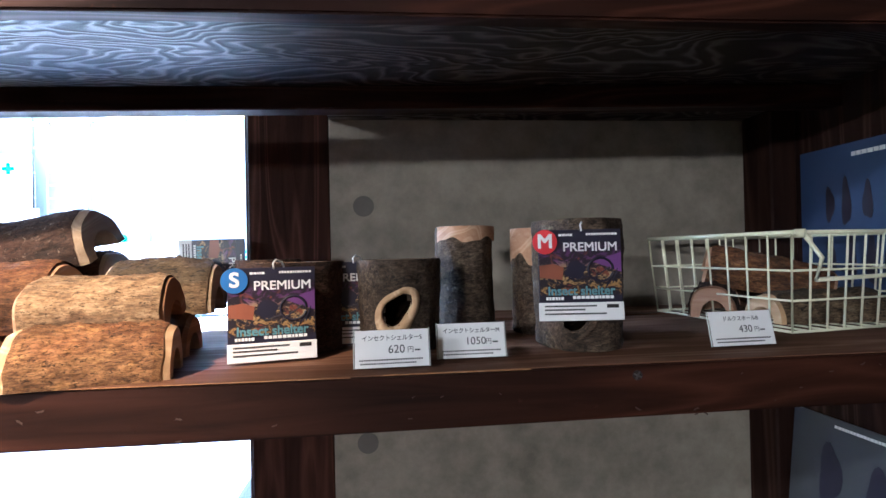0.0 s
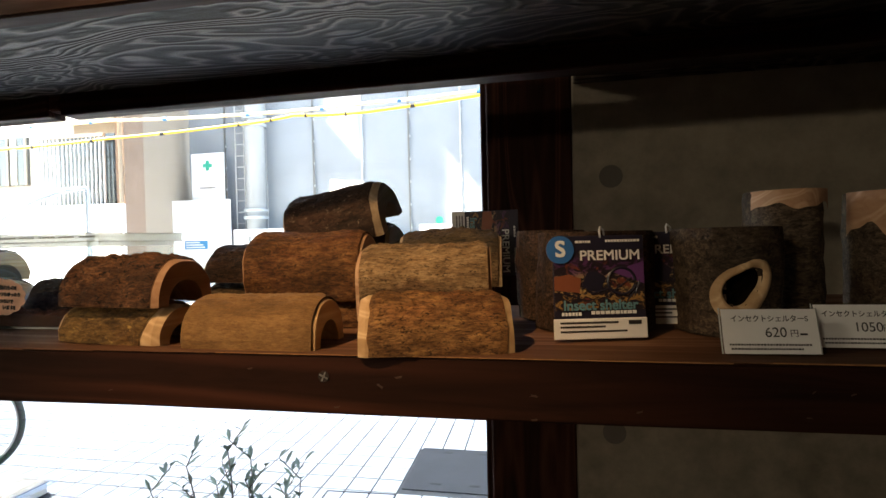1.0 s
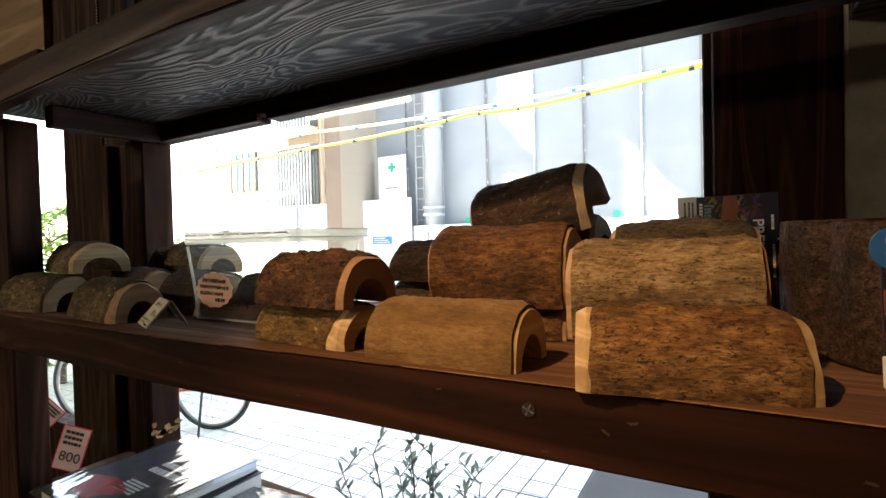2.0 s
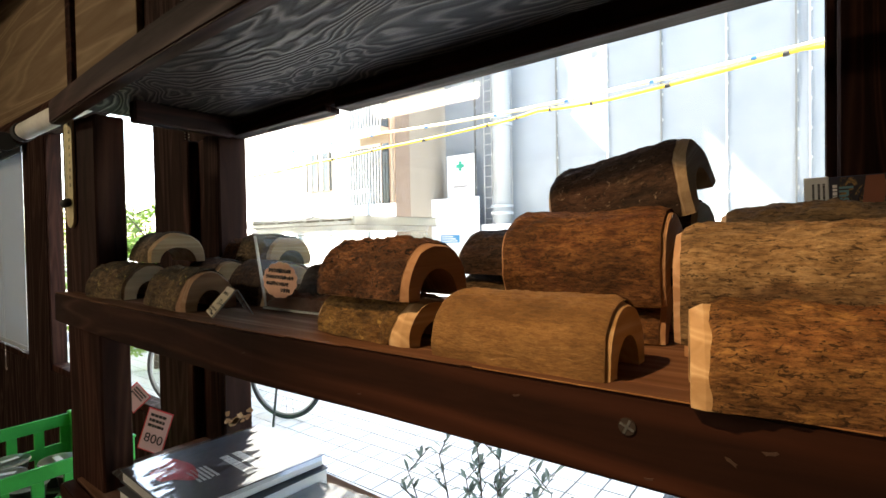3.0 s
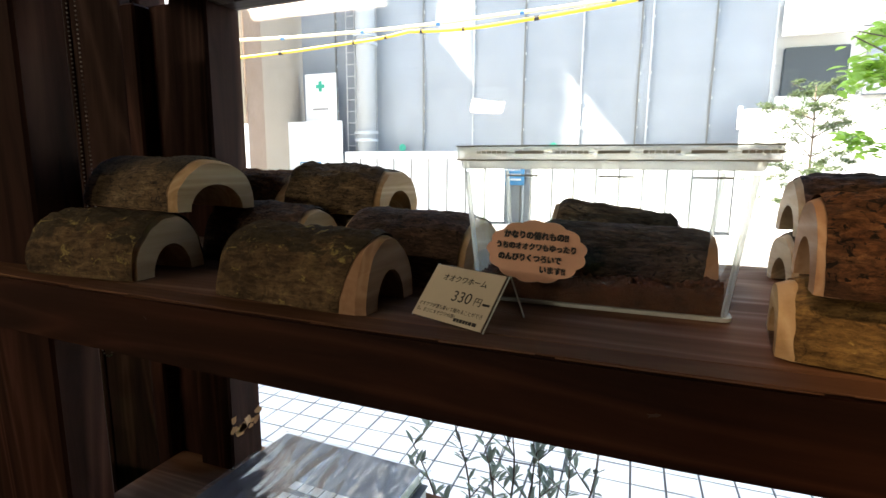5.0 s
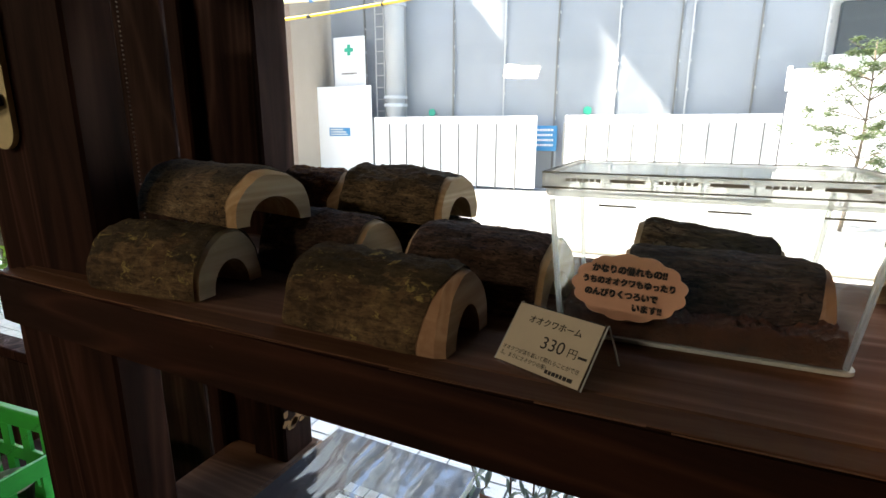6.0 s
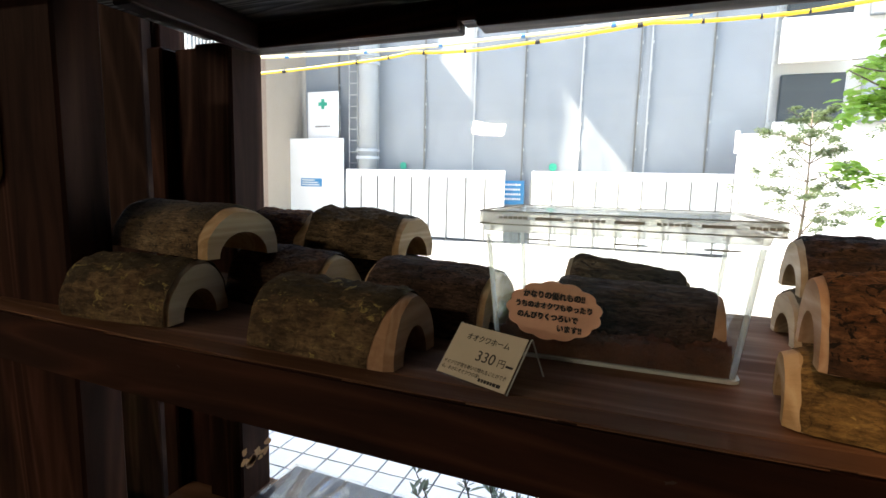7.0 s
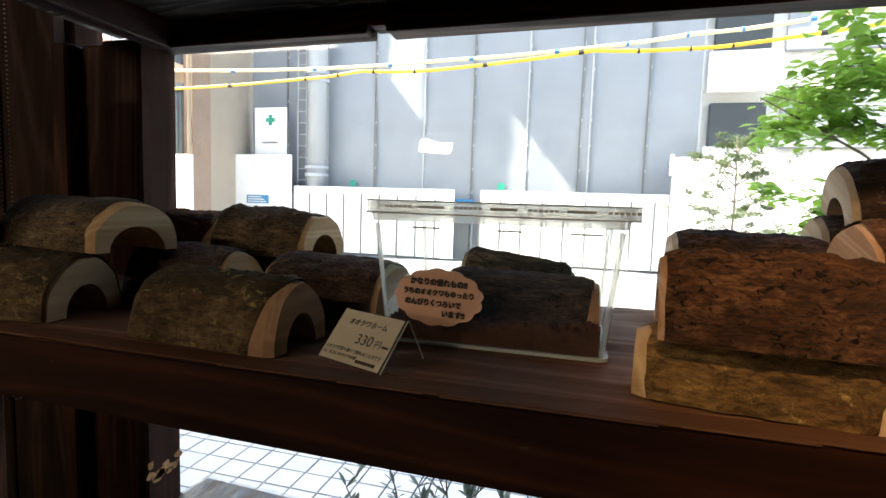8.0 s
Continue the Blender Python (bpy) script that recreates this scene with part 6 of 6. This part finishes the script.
def olive(seed, m, stems, label):
    R = random.Random(seed)
    ob = thing("olive_plant", m, label, "potted plant")
    tw, lf = bmesh.new(), bmesh.new()
    for sx, sy, h in stems:
        base = Vector((sx * 0.25, sy * 0.25, 0.3))
        tip = Vector((sx, sy, h))
        pts = [base.lerp(tip, u) + Vector((0.03 * math.sin(5 * u + seed), 0.02 * math.cos(4 * u), 0)) for u in [k / 12 for k in range(13)]]
        rod(pts, [0.005 - 0.0035 * k / 12 for k in range(13)], tw, 6)
        for k in range(4, 13):
            for j in range(3):
                a = R.uniform(0, 6.28)
                d = Vector((math.cos(a), math.sin(a), R.uniform(0.6, 1.5)))
                leaf_mesh(lf, pts[k], d, Vector((0, 0, 1)), R.uniform(0.026, 0.044), R.uniform(0.009, 0.013))
            if k % 2 == 0:
                a = R.uniform(0, 6.28)
                q = pts[k] + Vector((0.05 * math.cos(a), 0.05 * math.sin(a), 0.06))
                rod([pts[k], q], 0.0014, tw, 5)
                for u in (0.4, 0.7, 1.0):
                    for j in range(2):
                        a2 = R.uniform(0, 6.28)
                        leaf_mesh(lf, pts[k].lerp(q, u), Vector((math.cos(a2), math.sin(a2), 1.0)), Vector((0, 0, 1)), R.uniform(0.026, 0.042), 0.011)
    part("twigs", tw, TWIG, ob, "", True)
    part("leaves", lf, OLIVE_LEAF, ob, "narrow grey-green leaves")
    pot = bmesh.new()
    bmesh.ops.create_cone(pot, cap_ends=True, segments=28, radius1=0.13, radius2=0.17, depth=0.3, matrix=Matrix.Translation((0, 0, 0.153)))
    part("pot", pot, WALL_TILE, ob)
    return ob


olive(4, pose(-0.985, 1.19, 0), ((0.016, 0.0, 0.87), (-0.115, 0.016, 0.815), (0.085, -0.023, 0.79), (-0.05, 0.045, 0.755), (0.2, 0.023, 0.8), (0.14, 0.06, 0.75), (-0.21, 0.0, 0.75), (0.06, 0.03, 0.84)), "olive plant with narrow grey-green leaves outside")


def tree(seed, m, height, spread, leaf_len, leaf_w, count, trunk_r, lmat, label, low=0.35, droop=0.0):
    R = random.Random(seed)
    ob = thing("street_tree", m, label, "tree", "trees outside")
    tw = bmesh.new()
    trunk = [Vector((0.06 * math.sin(3 * u), 0.05 * math.cos(2.3 * u), height * 0.85 * u)) for u in [k / 10 for k in range(11)]]
    rod(trunk, [trunk_r * (1 - 0.8 * k / 10) for k in range(11)], tw, 9)
    tips = []
    for k in range(26):
        u = low + (1 - low) * k / 26
        a = 2.4 * k + R.uniform(-0.4, 0.4)
        p = trunk[min(10, int(u * 10))]
        reach = spread * (1.15 - 0.6 * abs(u - 0.6)) * R.uniform(0.6, 1.1)
        q = p + Vector((reach * math.cos(a), reach * math.sin(a), height * R.uniform(0.05, 0.2) - droop * reach))
        mid = p.lerp(q, 0.5) + Vector((0, 0, 0.06 * reach))
        rod([p, mid, q], [trunk_r * 0.35, trunk_r * 0.2, trunk_r * 0.08], tw, 6)
        for j in range(6):
            s = p.lerp(q, R.uniform(0.35, 1.0))
            e = s + Vector((R.uniform(-1, 1), R.uniform(-1, 1), R.uniform(-0.4, 0.5))) * reach * 0.32
            rod([s, e], [trunk_r * 0.08, trunk_r * 0.04], tw, 4)
            tips.append((s, e))
    part("trunk", tw, TWIG, ob, "", True)
    lf = bmesh.new()
    for k in range(count):
        s, e = tips[k % len(tips)]
        p = s.lerp(e, R.uniform(0.2, 1.1)) + Vector((R.gauss(0, 1), R.gauss(0, 1), R.gauss(0, 0.6))) * leaf_len * 0.6
        a = R.uniform(0, 6.28)
        leaf_mesh(lf, p, Vector((math.cos(a), math.sin(a), R.uniform(-0.5, 0.35))), Vector((R.uniform(-0.4, 0.4), R.uniform(-0.4, 0.4), 1)), leaf_len * R.uniform(0.7, 1.2), leaf_w * R.uniform(0.7, 1.2), 0.12)
    part("crown", lf, lmat, ob, "loose leafy crown")
    return ob


tree(7, pose(1.16, 3.3, 0), 3.9, 1.1, 0.072, 0.046, 13000, 0.035, GREEN_LEAF, "young tree with bright green leaves", 0.32, 0.05)
tree(9, pose(1.64, 9.2, 0), 3.1, 0.75, 0.055, 0.024, 10000, 0.03, SHRUB_LEAF, "slim street tree with small dull leaves", 0.3)
for seed, sx, sy, tall in ((12, -6.2, 2.6, 1.9), (13, -7.3, 2.9, 2.3), (14, -8.4, 2.6, 2.1), (15, -5.4, 2.9, 1.7)):
    tree(seed, pose(sx, sy, 0), tall, 0.7, 0.08, 0.042, 3200, 0.03, GREEN_LEAF, "leafy green shrub by the next window", 0.1)
